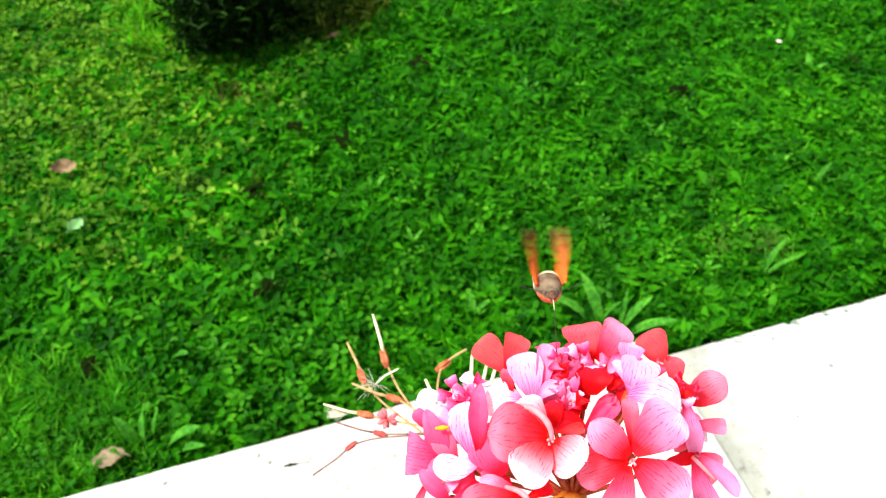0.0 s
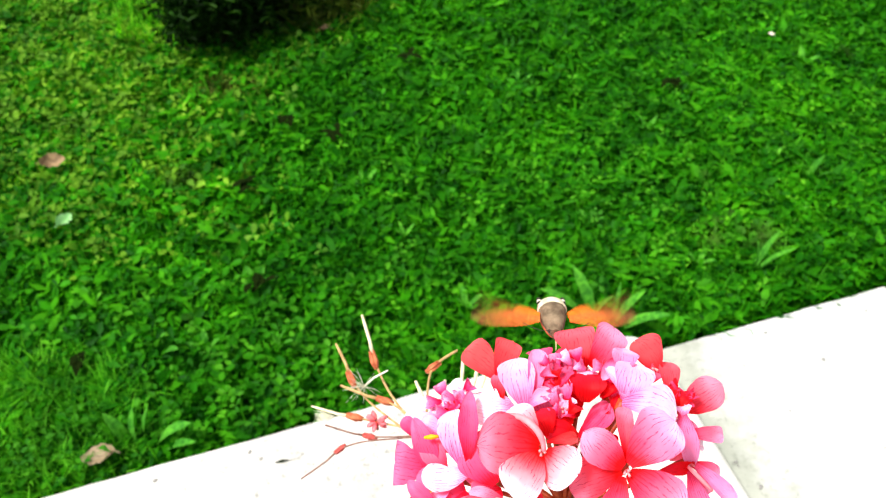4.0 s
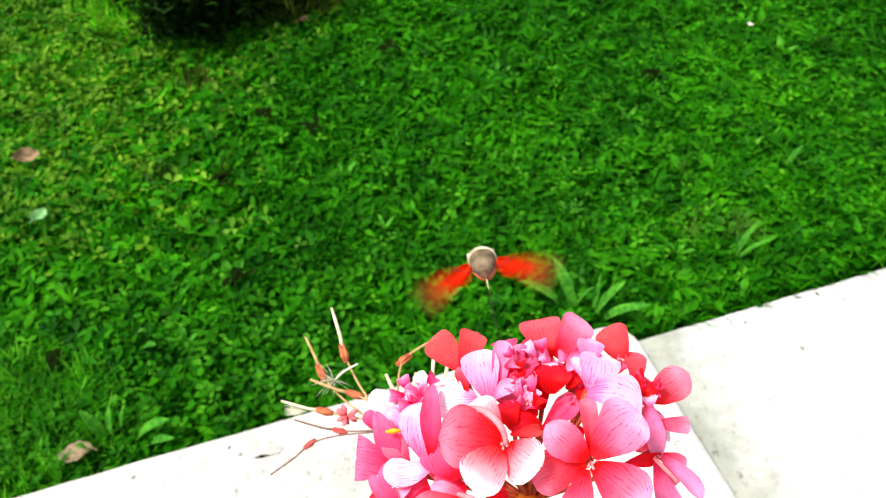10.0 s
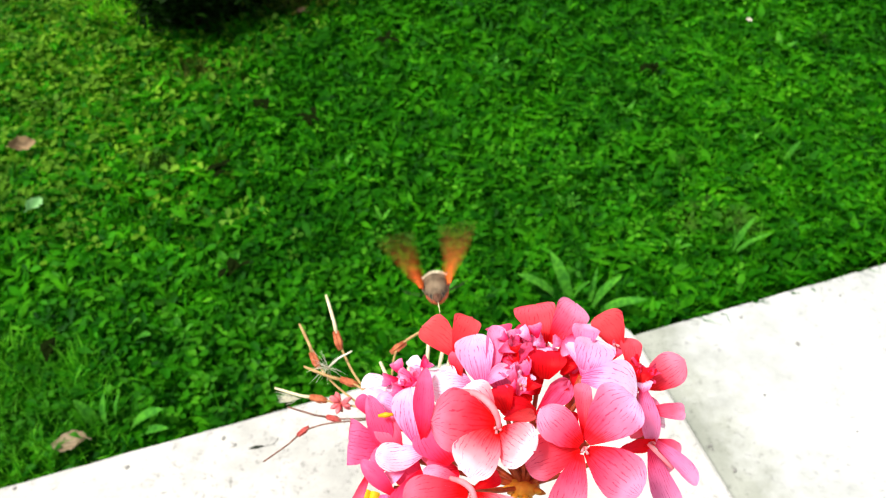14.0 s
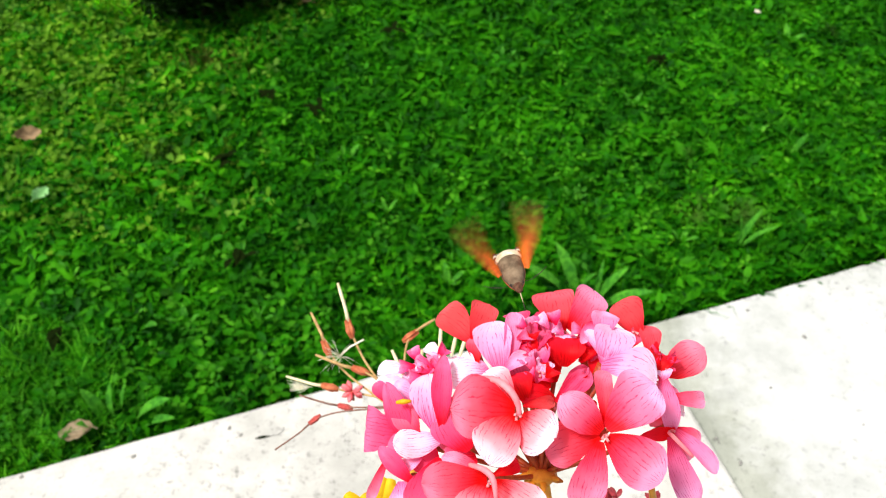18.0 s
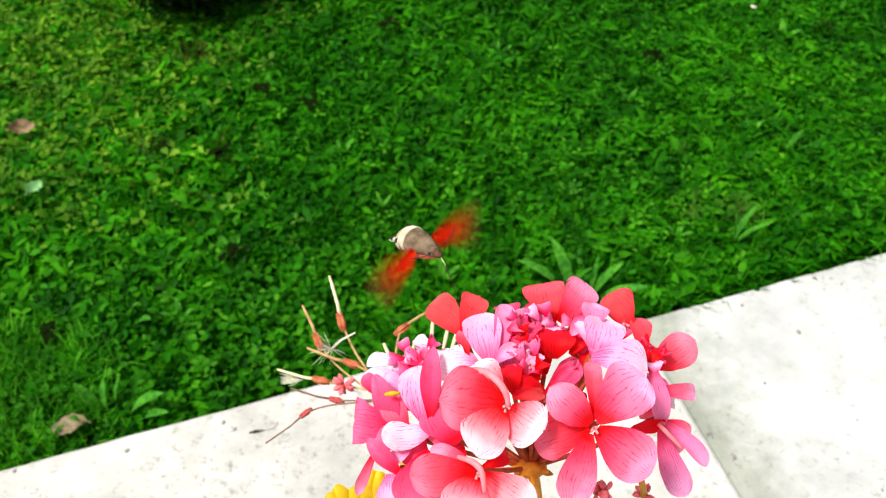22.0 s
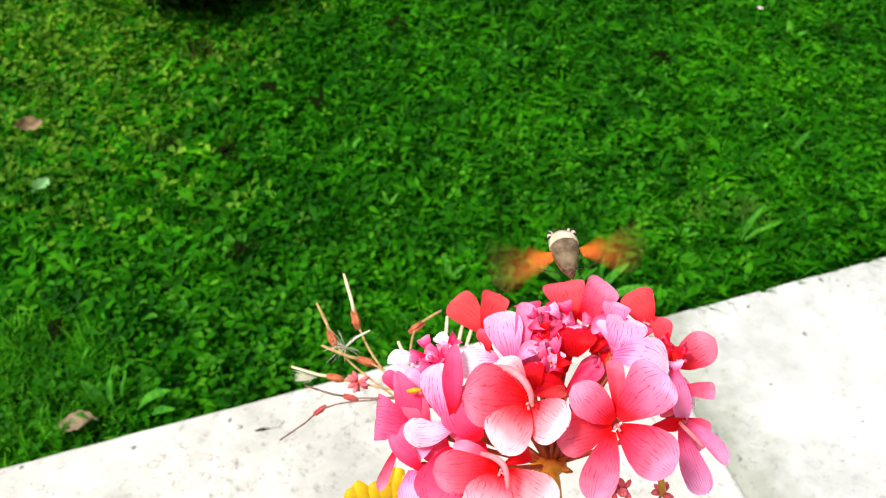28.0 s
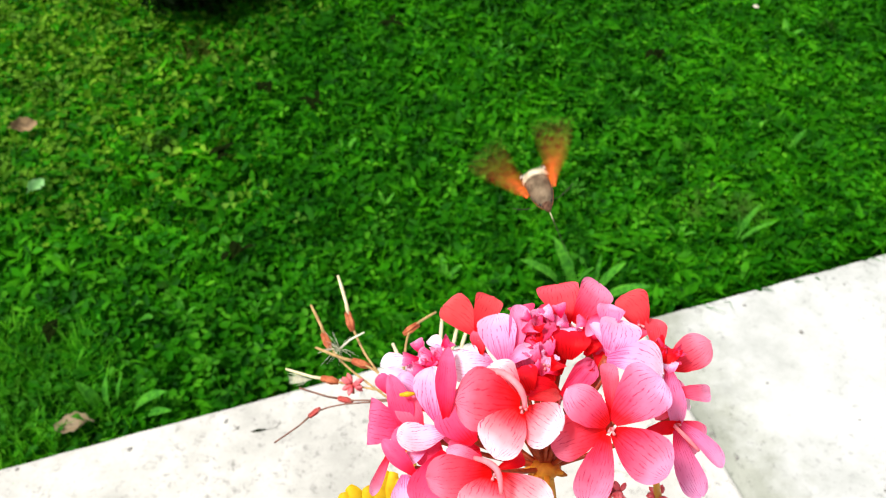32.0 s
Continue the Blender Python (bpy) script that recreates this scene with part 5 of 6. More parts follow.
part("thorax", lathe(bmesh.new(), [(0.009, 0.0006, -0.0009), (0.0084, 0.0013, -0.0008), (0.007, 0.0021, -0.0006), (0.0055, 0.0027, -0.0003), (0.0035, 0.0034, 0.0), (0.001, 0.0041, 0.0003), (-0.002, 0.0046, 0.0004), (-0.0045, 0.0047, 0.0003), (-0.0052, 0.0045, 0.0002)], 22, 0.92, 0.06), FUR, moth, "furry grey-brown thorax and head")
part("belly", lathe(bmesh.new(), [(0.0082, 0.0011, -0.0014), (0.0062, 0.0022, -0.0014), (0.0045, 0.0029, -0.0013), (0.0, 0.0041, -0.0011), (-0.003, 0.0043, -0.0009), (-0.005, 0.004, -0.0007)], 16, 0.95, 0.08), BELLY, moth, "rusty pale underside")
part("abdomen", lathe(bmesh.new(), [(-0.0038, 0.0044, 0.0004), (-0.0043, 0.0049, 0.0005), (-0.0052, 0.005, 0.0005), (-0.0062, 0.0047, 0.0003), (-0.0066, 0.0049, 0.0002), (-0.0078, 0.0047, 0.0), (-0.0082, 0.0044, -0.0002), (-0.0086, 0.0045, -0.0003), (-0.0097, 0.004, -0.0006), (-0.0105, 0.0033, -0.0008)], 20, 0.9, 0.1), CREAM, moth, "cream banded furry abdomen")
part("abdomen_end", lathe(bmesh.new(), [(-0.0103, 0.0033, -0.0008), (-0.0118, 0.003, -0.001), (-0.0132, 0.0022, -0.0012), (-0.014, 0.0012, -0.0013)], 14, 0.8, 0.1), TUFT_DARK, moth, "black abdomen tip")
for y, r in ((-0.0063, 0.0048), (-0.0083, 0.0045)):
    part("abdomen_stripe", lathe(bmesh.new(), [(y + 0.0004, r, -0.0002), (y, r * 1.03, -0.0001), (y - 0.0004, r * 0.98, -0.0003)], 18, 0.89, 0.25), FUR, moth, "dark line across the abdomen")
for k in range(7):
    a = radians(-60 + 20 * k)
    bm = bmesh.new()
    tube(bm, [(0.0026 * math.sin(a), -0.0084, -0.0006), (0.0034 * math.sin(a), -0.0097 - 0.0006 * math.cos(a), -0.0006), (0.0037 * math.sin(a), -0.0106 - 0.0006 * math.cos(a), -0.0008)], [0.0006, 0.0006, 0.0003], 7)
    part("tail_tuft", bm, TUFT_WHITE if k in (0, 6) else TUFT_DARK, moth)
for s in (-1, 1):
    for y, mat in ((-0.0058, TUFT_DARK), (-0.0068, TUFT_WHITE), (-0.0079, TUFT_DARK)):
        bm = bmesh.new()
        tube(bm, [(0.0034 * s, y + 0.0007, 0.0012), (0.0039 * s, y, 0.0014), (0.004 * s, y - 0.0006, 0.0012)], [0.0005, 0.0009, 0.0006], 7)
        part("side_tuft", bm, mat, moth)
part("head", lathe(bmesh.new(), [(0.0104, 0.0004, -0.0011), (0.0099, 0.001, -0.001), (0.0091, 0.0014, -0.0008), (0.0082, 0.0016, -0.0006), (0.0072, 0.0017, -0.0005)], 16, 0.9, 0.12), HEAD, moth, "dark red-brown head")
for s in (-1, 1):
    bm = bmesh.new()
    bmesh.ops.create_uvsphere(bm, u_segments=12, v_segments=8, radius=0.0007)
    bmesh.ops.translate(bm, vec=(0.0017 * s, 0.007, -0.0003), verts=bm.verts)
    part("eye", bm, EYE, moth, "dark eye")
    bm = bmesh.new()
    tube(bm, [(0.0012 * s, 0.008, 0.0006), (0.0045 * s, 0.0088, 0.0012), (0.008 * s, 0.0082, 0.0022), (0.0102 * s, 0.0072, 0.003)], [0.00008, 0.0001, 0.00016, 0.00008], 6)
    part("antenna", bm, TUFT_DARK, moth, "dark clubbed antenna")
bm = bmesh.new()
tube(bm, [(0, 0.0115, -0.0045), (0, 0.013, -0.0105), (0, 0.0138, -0.016), (0, 0.0144, -0.021)], [0.00014, 0.00013, 0.00012, 0.0001], 6)
part("proboscis", bm, TUFT_DARK, moth, "long thin dark proboscis")
bm = bmesh.new()
tube(bm, [(0, 0.0086, -0.001), (0, 0.0102, -0.002), (0, 0.011, -0.0034), (0, 0.0115, -0.0046)], [0.0002, 0.00016, 0.00013, 0.00012], 6)
part("proboscis_sheath", bm, PALE_BEAK, moth, "pale root of the proboscis")


def wing_blade(outline, dome):
    """A thin wing from its front and rear edges, rows of (x, front y, rear y): an upper and an under layer of scales."""
    bm = bmesh.new()
    for layer, lift in ((0, 0.00008), (1, -0.00008)):
        rows = []
        for x, yf, yr in outline:
            rows.append([bm.verts.new((x, yf + (yr - yf) * k / 5, lift + dome * math.sin(math.pi * k / 5) * (1 - abs(x) / 0.03) + 0.00025 * math.sin(k * 2.6 + x * 900))) for k in range(6)])
        for a, b in zip(rows, rows[1:]):
            for k in range(5):
                bm.faces.new((a[k], b[k], b[k + 1], a[k + 1])).material_index = layer
    return bm


FORE = [(0.0, 0.0012, -0.0012), (0.0045, 0.0024, -0.0024), (0.0095, 0.003, -0.0034), (0.0145, 0.0028, -0.0036), (0.0185, 0.0016, -0.0032), (0.0208, -0.0002, -0.0026), (0.0218, -0.0014, -0.002)]
HIND = [(0.0, 0.0, -0.0022), (0.002, 0.0008, -0.0037), (0.0042, 0.0009, -0.0046), (0.0062, 0.0003, -0.0046), (0.0076, -0.0008, -0.0038), (0.0083, -0.002, -0.003)]
wings = []
for s in (1, -1):
    for kind, shape, mat, hinge, reach, text in (("forewing", FORE, FOREWING, Vector((0.0046 * s, 0.0034, 0.0016)), 1.0, "rust-brown forewing"), ("hindwing", HIND, HINDWING, Vector((0.0045 * s, 0.002, 0.0012)), 1.0, "bright orange hindwing")):
        bm = wing_blade([(x * s, a, b) for x, a, b in shape], 0.0008)
        ob = part(kind, bm, mat[0], moth, text)
        ob.data.materials.append(mat[1])
        ob.location = hinge
        wings.append((ob, hinge, s, reach))


def wing_rows(hinge, side, reach):
    """Wing poses, one for each thirtieth of a second: the beat, through the strokes above."""
    last = 32 * 30
    angle = [24 + 42 * math.sin(2.35 * k) for k in range(last + 1)]
    twist = [-4 - 38 * max(0.0, min(1.0, (a + 2) / 14)) + 20 * max(0.0, min(1.0, (a - 30) / 25)) for a in angle]
    for t, e, speed, turned in STROKES:
        k = round(t * 30)
        for step in (-1, 0, 1):
            if 0 <= k + step <= last:
                twist[k + step] = turned
                angle[k + step] = max(-55, min(100, e + step * speed * 3.4 * reach * (1 if k % 2 else -1)))
    for k in range(1, last + 1):
        angle[k] = max(angle[k - 1] - 84, min(angle[k - 1] + 84, angle[k]))
    return [(k / 30, pose(hinge.x, hinge.y, hinge.z, 38 * max(0.0, min(1.0, (a - 22) / 30)), 0, 0) @ pose(0, 0, 0, 0, -side * a, 0) @ pose(0, 0, 0, twist[k])) for k, a in enumerate(angle)]


# ---- weeds, shrub, fallen leaves and dark gap scraps ----
def leaf_strip(bm, b, t, width, arch, tooth=0.0, rows=9):
    """A long leaf from foot to tip, folded along its rib."""
    b, t = Vector(b), Vector(t)
    d = t - b
    side = d.cross(Vector((0, 0, 1))).normalized()
    up = side.cross(d).normalized()
    if up.z < 0:
        up = -up
    grid = []
    for i in range(rows + 1):
        v = i / rows
        w = width / 2 * (0.16 + 0.84 * math.sin(math.pi * min(1.0, 0.06 + 0.92 * v ** 1.25)) ** 0.8)
        w *= 1 + tooth * (1 if i % 2 else -1)
        if i == rows:
            w = width * 0.04
        c = b + d * v + up * arch * math.sin(math.pi * v * 0.9)
        grid.append([bm.verts.new(c + side * w * s + up * (0.22 * w * abs(s) + 0.06 * width * noise.noise(Vector((i * 0.6, s * 2, width * 900))))) for s in (-1, -0.5, 0, 0.5, 1)])
    for p, q in zip(grid, grid[1:]):
        for k in range(4):
            bm.faces.new((p[k], p[k + 1], q[k + 1], q[k]))


def weed(foot, label, leaves):
    foot = Vector(foot)
    ob = tagged(empty("weed", Matrix.Translation(foot)), label, "weed", "weeds in the lawn")
    for b, t, w in leaves:
        bm = bmesh.new()
        leaf_strip(bm, Vector(b) - foot, Vector(t) - foot + Vector((0, 0, 0.016)), w * 1.15, 0.14 * (Vector(t) - Vector(b)).length, 0.1 if "dandelion" in label else 0.0)
        part("leaf", bm, WEED, ob)
    bm = bmesh.new()
    tube(bm, [(0, 0, -0.02), (0, 0, -0.005), (0, 0, 0.006)], [0.003, 0.004, 0.002], 7)
    part("crown", bm, WEED, ob)


def fallen_leaf(c, size, turn, curl, mat, label):
    bm = bmesh.new()
    grid = []
    for i in range(11):
        v = i / 10
        w = size * 0.34 * math.sin(math.pi * min(1, 0.04 + 0.93 * v)) ** 0.8 * (1 + 0.12 * math.sin(i * 2.1))
        grid.append([bm.verts.new(((v - 0.5) * size, w * s, size * (0.16 * s * s * (1 + 0.5 * math.sin(4 * v)) + 0.14 * (v - 0.5) ** 2 * 4 + 0.05 * noise.noise(Vector((v * 3, s * 2, turn)))))) for s in (-1, -0.6, -0.2, 0.2, 0.6, 1)])
    for p, q in zip(grid, grid[1:]):
        for k in range(5):
            bm.faces.new((p[k], p[k + 1], q[k + 1], q[k]))
    ob = empty("fallen_leaf", pose(*c, curl, 6, math.degrees(turn)))
    tagged(ob, label, "leaf")
    part("blade", bm, mat, ob)
    bm = bmesh.new()
    tube(bm, curve_points((-0.5 * size, 0, 0.14 * size), (-0.62 * size, 0.05 * size, 0.06 * size), (0, 0, 0.02 * size), 5), 0.0009, 5)
    part("leaf_stalk", bm, mat, ob)
    return ob


# leaf scraps added where the turf only has dark, shaded holes
def gap_scrap(c, size):
    rnd = random.Random(int(c[0] * 1e4))
    bm = bmesh.new()
    for k in range(5):
        p = Vector((rnd.gauss(0, 0.3), rnd.gauss(0, 0.25), rnd.uniform(-0.2, 0.2))) * size
        d = Vector((rnd.gauss(0, 1), rnd.gauss(0, 1), rnd.gauss(0, 0.3))).normalized() * size * 0.5
        leaf_strip(bm, p - d, p + d, size * 0.4, size * 0.1, 0.0, 5)
    ob = part("gap_black", bm, SPOT, None)
    ob.location = (c[0], c[1], c[2] + 0.018)
    tagged(ob, "near-black scraps standing in for shaded gaps in the lawn", "leaf litter", "leaf scraps")


def white_petal(c):
    bm = bmesh.new()
    for k in range(6):
        a = k * 1.047
        leaf_strip(bm, (0, 0, 0), (0.008 * math.cos(a), 0.008 * math.sin(a), 0.003), 0.005, 0.001, 0.0, 4)
    ob = part("daisy", bm, TUFT_WHITE, None)
    ob.location = c
    tagged(ob, "small white daisy in the lawn", "flower")


def crumb(c, r):
    rnd = random.Random(int(c[0] * 1e4) + 3)
    bm = bmesh.new()
    bmesh.ops.create_icosphere(bm, subdivisions=1, radius=r)
    for v in bm.verts:
        v.co = Vector((v.co.x * 1.5, v.co.y, v.co.z * 0.45)) * rnd.uniform(0.7, 1.2)
    ob = part("crumb", bm, CRUMB, None)
    ob.matrix_basis = pose(c[0], c[1], c[2] + 0.25 * r, 0, 0, rnd.uniform(0, 180))
    tagged(ob, "dark crumb of grit on the stone", "grit", "grit on the stone")


def husk(a, b):
    a, b = Vector(a), Vector(b)
    ob = tagged(empty("seed_husk", Matrix.Translation(a)), "thin dark seed husk lying on the stone", "seed")
    bm = bmesh.new()
    d = b - a
    tube(bm, [Vector((0, 0, 0.001)), d * 0.25 + Vector((0, 0, 0.002)), d * 0.55 + Vector((0, 0, 0.001))], [0.0006, 0.0022, 0.0004], 6)
    part("husk", bm, SPOT, ob)
    bm = bmesh.new()
    tube(bm, [d * 0.55 + Vector((0, 0, 0.001)), d * 0.85 + Vector((0, 0, 0.0015)), d + Vector((0, 0.006, 0.001)), d * 0.97 + Vector((0, 0.01, 0.001))], [0.0004, 0.0003, 0.0004, 0.0003], 5)
    part("awn", bm, CRUMB, ob)


def shrub(c, wide, tall, count, mat, seed, spread, label):
    """Many thin branches from one foot, clothed in small hanging leaves."""
    ob = tagged(empty("shrub", pose(*c)), label, "shrub")
    rnd = random.Random(seed)
    tips = []
    for k in range(30):
        a = k * 2.4 + rnd.uniform(-0.3, 0.3)
        r = wide * rnd.uniform(0.35, 1.0)
        h = tall * rnd.uniform(0.04, 1.0) ** 1.3
        end = Vector((r * math.cos(a), r * math.sin(a), h))
        bm = bmesh.new()
        way = curve_points((0.03 * math.cos(a), 0.03 * math.sin(a), -0.03), end, (0, 0, 0.1 * tall), 7)
        tube(bm, way, [0.009, 0.008, 0.006, 0.005, 0.004, 0.003, 0.002], 6)
        part("branch", bm, BARK, ob)
        tips += way[2:]
    rng = np.random.default_rng(seed)
    base = np.array([tuple(p) for p in tips])
    pos = base[rng.integers(0, len(base), count)] + rng.normal(0, spread, (count, 3)) * (1, 1, 0.8)
    pos[:, 2] = np.abs(pos[:, 2])
    s = rng.uniform(0.012, 0.03, count)
    sheet = scatter("foliage", mat, LEAFLET, LEAF_FACES, pos, rng.uniform(0, 6.28, count), rng.normal(0, 0.9, count), rng.uniform(0, 6.28, count), np.stack([s * 0.45, s, s], 1), "", "")
    del sheet["kind"]
    sheet.parent = ob


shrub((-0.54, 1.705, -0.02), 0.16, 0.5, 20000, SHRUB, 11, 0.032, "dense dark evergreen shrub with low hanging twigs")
shrub((-0.345, 1.77, -0.02), 0.1, 0.1, 4200, DRY_SHRUB, 5, 0.03, "low olive-brown withering shoots beside the dark shrub")


def local_patch(name, mat, cx, cy, rx, ry, count, long_lo, long_hi, wide, lean, label, category="grass"):
    """Blades gathered in an oval spot."""
    a, r = RNG.uniform(0, 2 * math.pi, count), np.sqrt(RNG.uniform(0, 1, count))
    x, y = cx + rx * r * np.cos(a), cy + ry * r * np.sin(a)
    keep = y > edge_y(x) + 0.004
    x, y = x[keep], y[keep]
    count = len(x)
    ln = RNG.uniform(long_lo, long_hi, count)
    size = np.stack([wide * RNG.uniform(0.6, 1.4, count), ln * RNG.uniform(0.1, 0.9, count), ln], 1)
    blade = [(-0.5, 0, 0), (0.5, 0, 0), (-0.45, 0.12, 0.45), (0.45, 0.12, 0.45), (-0.28, 0.45, 0.8), (0.28, 0.45, 0.8), (0, 0.9, 0.95)]
    scatter(name, mat, blade, [(0, 1, 3, 2), (2, 3, 5, 4), (4, 5, 6)], np.stack([x, y, -0.045 + hump(x, y)], 1), RNG.uniform(0, 6.28, count), RNG.normal(0, lean, count), RNG.uniform(0, 6.28, count), size, label, category)


local_patch("fine_tuft", FEATHER, -0.63, 0.62, 0.19, 0.14, 6000, 0.045, 0.085, 0.0036, 0.6, "fine feathery grass tuft beside the stone")
local_patch("straw_patch", STRAW, -0.49, 1.48, 0.13, 0.09, 2600, 0.03, 0.055, 0.003, 0.9, "dry straw-coloured grass in a thin spot", "dry grass")
local_patch("pale_tuft", FEATHER, 0.32, 1.0, 0.24, 0.15, 1000, 0.045, 0.065, 0.005, 0.7, "lighter broad grass blades in the lawn")
local_patch("dry_shoots", STRAW, -0.3, 1.78, 0.1, 0.12, 350, 0.05, 0.14, 0.004, 0.5, "olive-brown dry shoots beside the shrub", "dry grass")
local_patch("shrub_grass", FEATHER, -0.66, 1.75, 0.16, 0.14, 900, 0.05, 0.12, 0.004, 0.5, "longer grass at the foot of the shrub")


def broad_clover(name, cx, cy, rx, ry, count, lo, hi, label):
    """A spot of larger, paler clover."""
    x, y = RNG.normal(cx, rx, count), RNG.normal(cy, ry, count)
    keep = y > edge_y(x) + 0.02
    x, y = x[keep], y[keep]
    count = len(x)
    pts, faces = [], []
    for k in range(3):
        base = len(pts)
        pts += rotated(LEAFLET, 120 * k)
        faces += [tuple(i + base for i in f) for f in LEAF_FACES]
    s = RNG.uniform(lo, hi, count)
    scatter(name, MID_CLOVER, pts, faces, np.stack([x, y, 0.004 + 0.018 * RNG.uniform(0, 1, count)], 1), RNG.uniform(0, 6.28, count), np.abs(RNG.normal(0, 0.3, count)), RNG.uniform(0, 6.28, count), np.stack([s, s, s * RNG.uniform(0.2, 1.4, count)], 1), label, "clover")


broad_clover("broad_clover", -0.34, 0.76, 0.2, 0.11, 240, 0.011, 0.018, "larger pale clover leaves near the stone")
broad_clover("corner_clover", -0.5, 0.66, 0.13, 0.07, 220, 0.01, 0.017, "larger bright clover leaves in the corner of the lawn")
local_patch("dry_edge", STRAW, -0.25, 0.662, 0.09, 0.02, 420, 0.025, 0.045, 0.004, 1.1, "dry brown-green blades at the edge of the stone", "dry grass")
broad_clover("right_clover", 0.55, 1.08, 0.4, 0.25, 1000, 0.009, 0.015, "paler clover leaves in the lawn")


def seedling(place, turn, size):
    """A small four-leaved herb."""
    ob = tagged(empty("seedling", pose(place[0], place[1], place[2] + 0.003, 0, 0, turn)), "small pale green seedling in the lawn", "weed", "seedlings in the lawn")
    rnd = random.Random(int(turn))
    for k in range(4):
        a = k * 1.57 + rnd.uniform(-0.4, 0.4)
        r = size * rnd.uniform(0.7, 1.1)
        bm = bmesh.new()
        leaf_strip(bm, (0, 0, -0.02), (r * math.cos(a), r * math.sin(a), 0.4 * r), 0.42 * r, 0.1 * r, 0.06)
        part("leaf", bm, WEED, ob)
    bm = bmesh.new()
    tube(bm, [(0, 0, -0.03), (0, 0, -0.015), (0, 0, 0.0)], [0.0012, 0.0014, 0.001], 6)
    part("stalk", bm, WEED, ob)
    return ob


# broad-leaved weeds: foot, tip, width and arch of each leaf
weed((0.2119, 0.8499, -0.0300), 'young dandelion with long pale green toothed leaves', [
    ((0.2089, 0.8354, -0.0200), (0.1702, 0.8907, 0.0500), 0.0184),
    ((0.2114, 0.8411, -0.0200), (0.2332, 0.8342, 0.0400), 0.0138),
    ((0.1995, 0.8469, -0.0200), (0.1187, 0.8577, 0.0300), 0.0150),
    ((0.2198, 0.8445, -0.0200), (0.2093, 0.8462, 0.0500), 0.0096),
])
weed((0.2388, 0.8357, -0.0300), 'broad-leaved plantain at the edge of the stone', [
    ((0.2366, 0.8286, -0.0200), (0.2803, 0.8370, 0.0500), 0.0139),
    ((0.2375, 0.8219, -0.0200), (0.3142, 0.8046, 0.0300), 0.0161),
    ((0.2354, 0.8331, -0.0200), (0.2436, 0.8576, 0.0500), 0.0064),
])
weed((-0.4549, 0.6208, -0.0300), 'small plantain with upright narrow leaves beside the stone', [
    ((-0.4564, 0.6204, -0.0200), (-0.4472, 0.6367, 0.0500), 0.0103),
    ((-0.4438, 0.6223, -0.0200), (-0.4250, 0.6367, 0.0500), 0.0086),
    ((-0.4690, 0.6185, -0.0200), (-0.4945, 0.6311, 0.0400), 0.0152),
    ((-0.4371, 0.6150, -0.0200), (-0.3632, 0.6134, 0.0400), 0.0168),
    ((-0.4277, 0.6096, -0.0200), (-0.3576, 0.5954, 0.0200), 0.0124),
    ((-0.4701, 0.6040, -0.0200), (-0.4932, 0.5862, 0.0200), 0.0151),
])
weed((0.6376, 1.1655, -0.0300), 'pale sorrel seedling in the lawn', [
    ((0.6330, 1.1572, -0.0200), (0.6460, 1.1586, 0.0400), 0.0136),
    ((0.6289, 1.1572, -0.0200), (0.5814, 1.1408, 0.0400), 0.0118),
    ((0.6329, 1.1496, -0.0200), (0.6508, 1.1245, 0.0300), 0.0120),
])
weed((0.4795, 0.9435, -0.0300), 'tall pale weed in the lawn', [
    ((0.4779, 0.9363, -0.0200), (0.5095, 0.9538, 0.0600), 0.0093),
    ((0.4752, 0.9326, -0.0200), (0.5287, 0.9221, 0.0500), 0.0093),
    ((0.4721, 0.9351, -0.0200), (0.4649, 0.9439, 0.0600), 0.0066),
])
weed((-0.4720, 0.7837, -0.0300), 'broad pale seedling in the clover', [
    ((-0.4689, 0.7800, -0.0200), (-0.4345, 0.7649, 0.0400), 0.0158),
    ((-0.4719, 0.7778, -0.0200), (-0.4742, 0.7556, 0.0300), 0.0147),
    ((-0.4623, 0.7713, -0.0200), (-0.4132, 0.7431, 0.0300), 0.0144),
])
weed((-0.2823, 0.7849, -0.0300), 'dock seedling in the clover', [
    ((-0.2824, 0.7800, -0.0200), (-0.2886, 0.7691, 0.0400), 0.0118),
    ((-0.2803, 0.7779, -0.0200), (-0.2438, 0.7513, 0.0400), 0.0105),
    ((-0.2763, 0.7746, -0.0200), (-0.2572, 0.7755, 0.0400), 0.0082),
])
# fallen leaves, and dark scraps for the shaded gaps in the turf
fallen_leaf((-0.7513, 1.1853, 0.0300), 0.044, 0.4, 24, DEAD, 'curled brown fallen leaf on the lawn')
fallen_leaf((-0.4930, 0.5830, 0.0180), 0.046, 3.4, 6, PALE_DEAD, 'pale brown fallen leaf beside the stone')
fallen_leaf((-0.6768, 1.0236, 0.0360), 0.034, 1.2, 15, GREY_LEAF, 'grey-green withered leaf on the lawn')
fallen_leaf((-0.2944, 1.6518, 0.0120), 0.028, 0.2, 5, DEAD, 'brown fallen leaf near the shrub')
gap_scrap((-0.3862, 1.1173, 0.0140), 0.03)
gap_scrap((-0.1082, 1.5189, 0.0140), 0.03)
gap_scrap((-0.3349, 1.2993, 0.0140), 0.03)
gap_scrap((-0.2424, 1.2494, 0.0140), 0.03)
gap_scrap((0.4212, 1.4136, 0.0140), 0.03)
gap_scrap((-0.3203, 0.8933, 0.0140), 0.03)
gap_scrap((-0.5629, 0.7325, 0.0140), 0.03)
white_petal((0.6772, 1.6136, 0.0120))
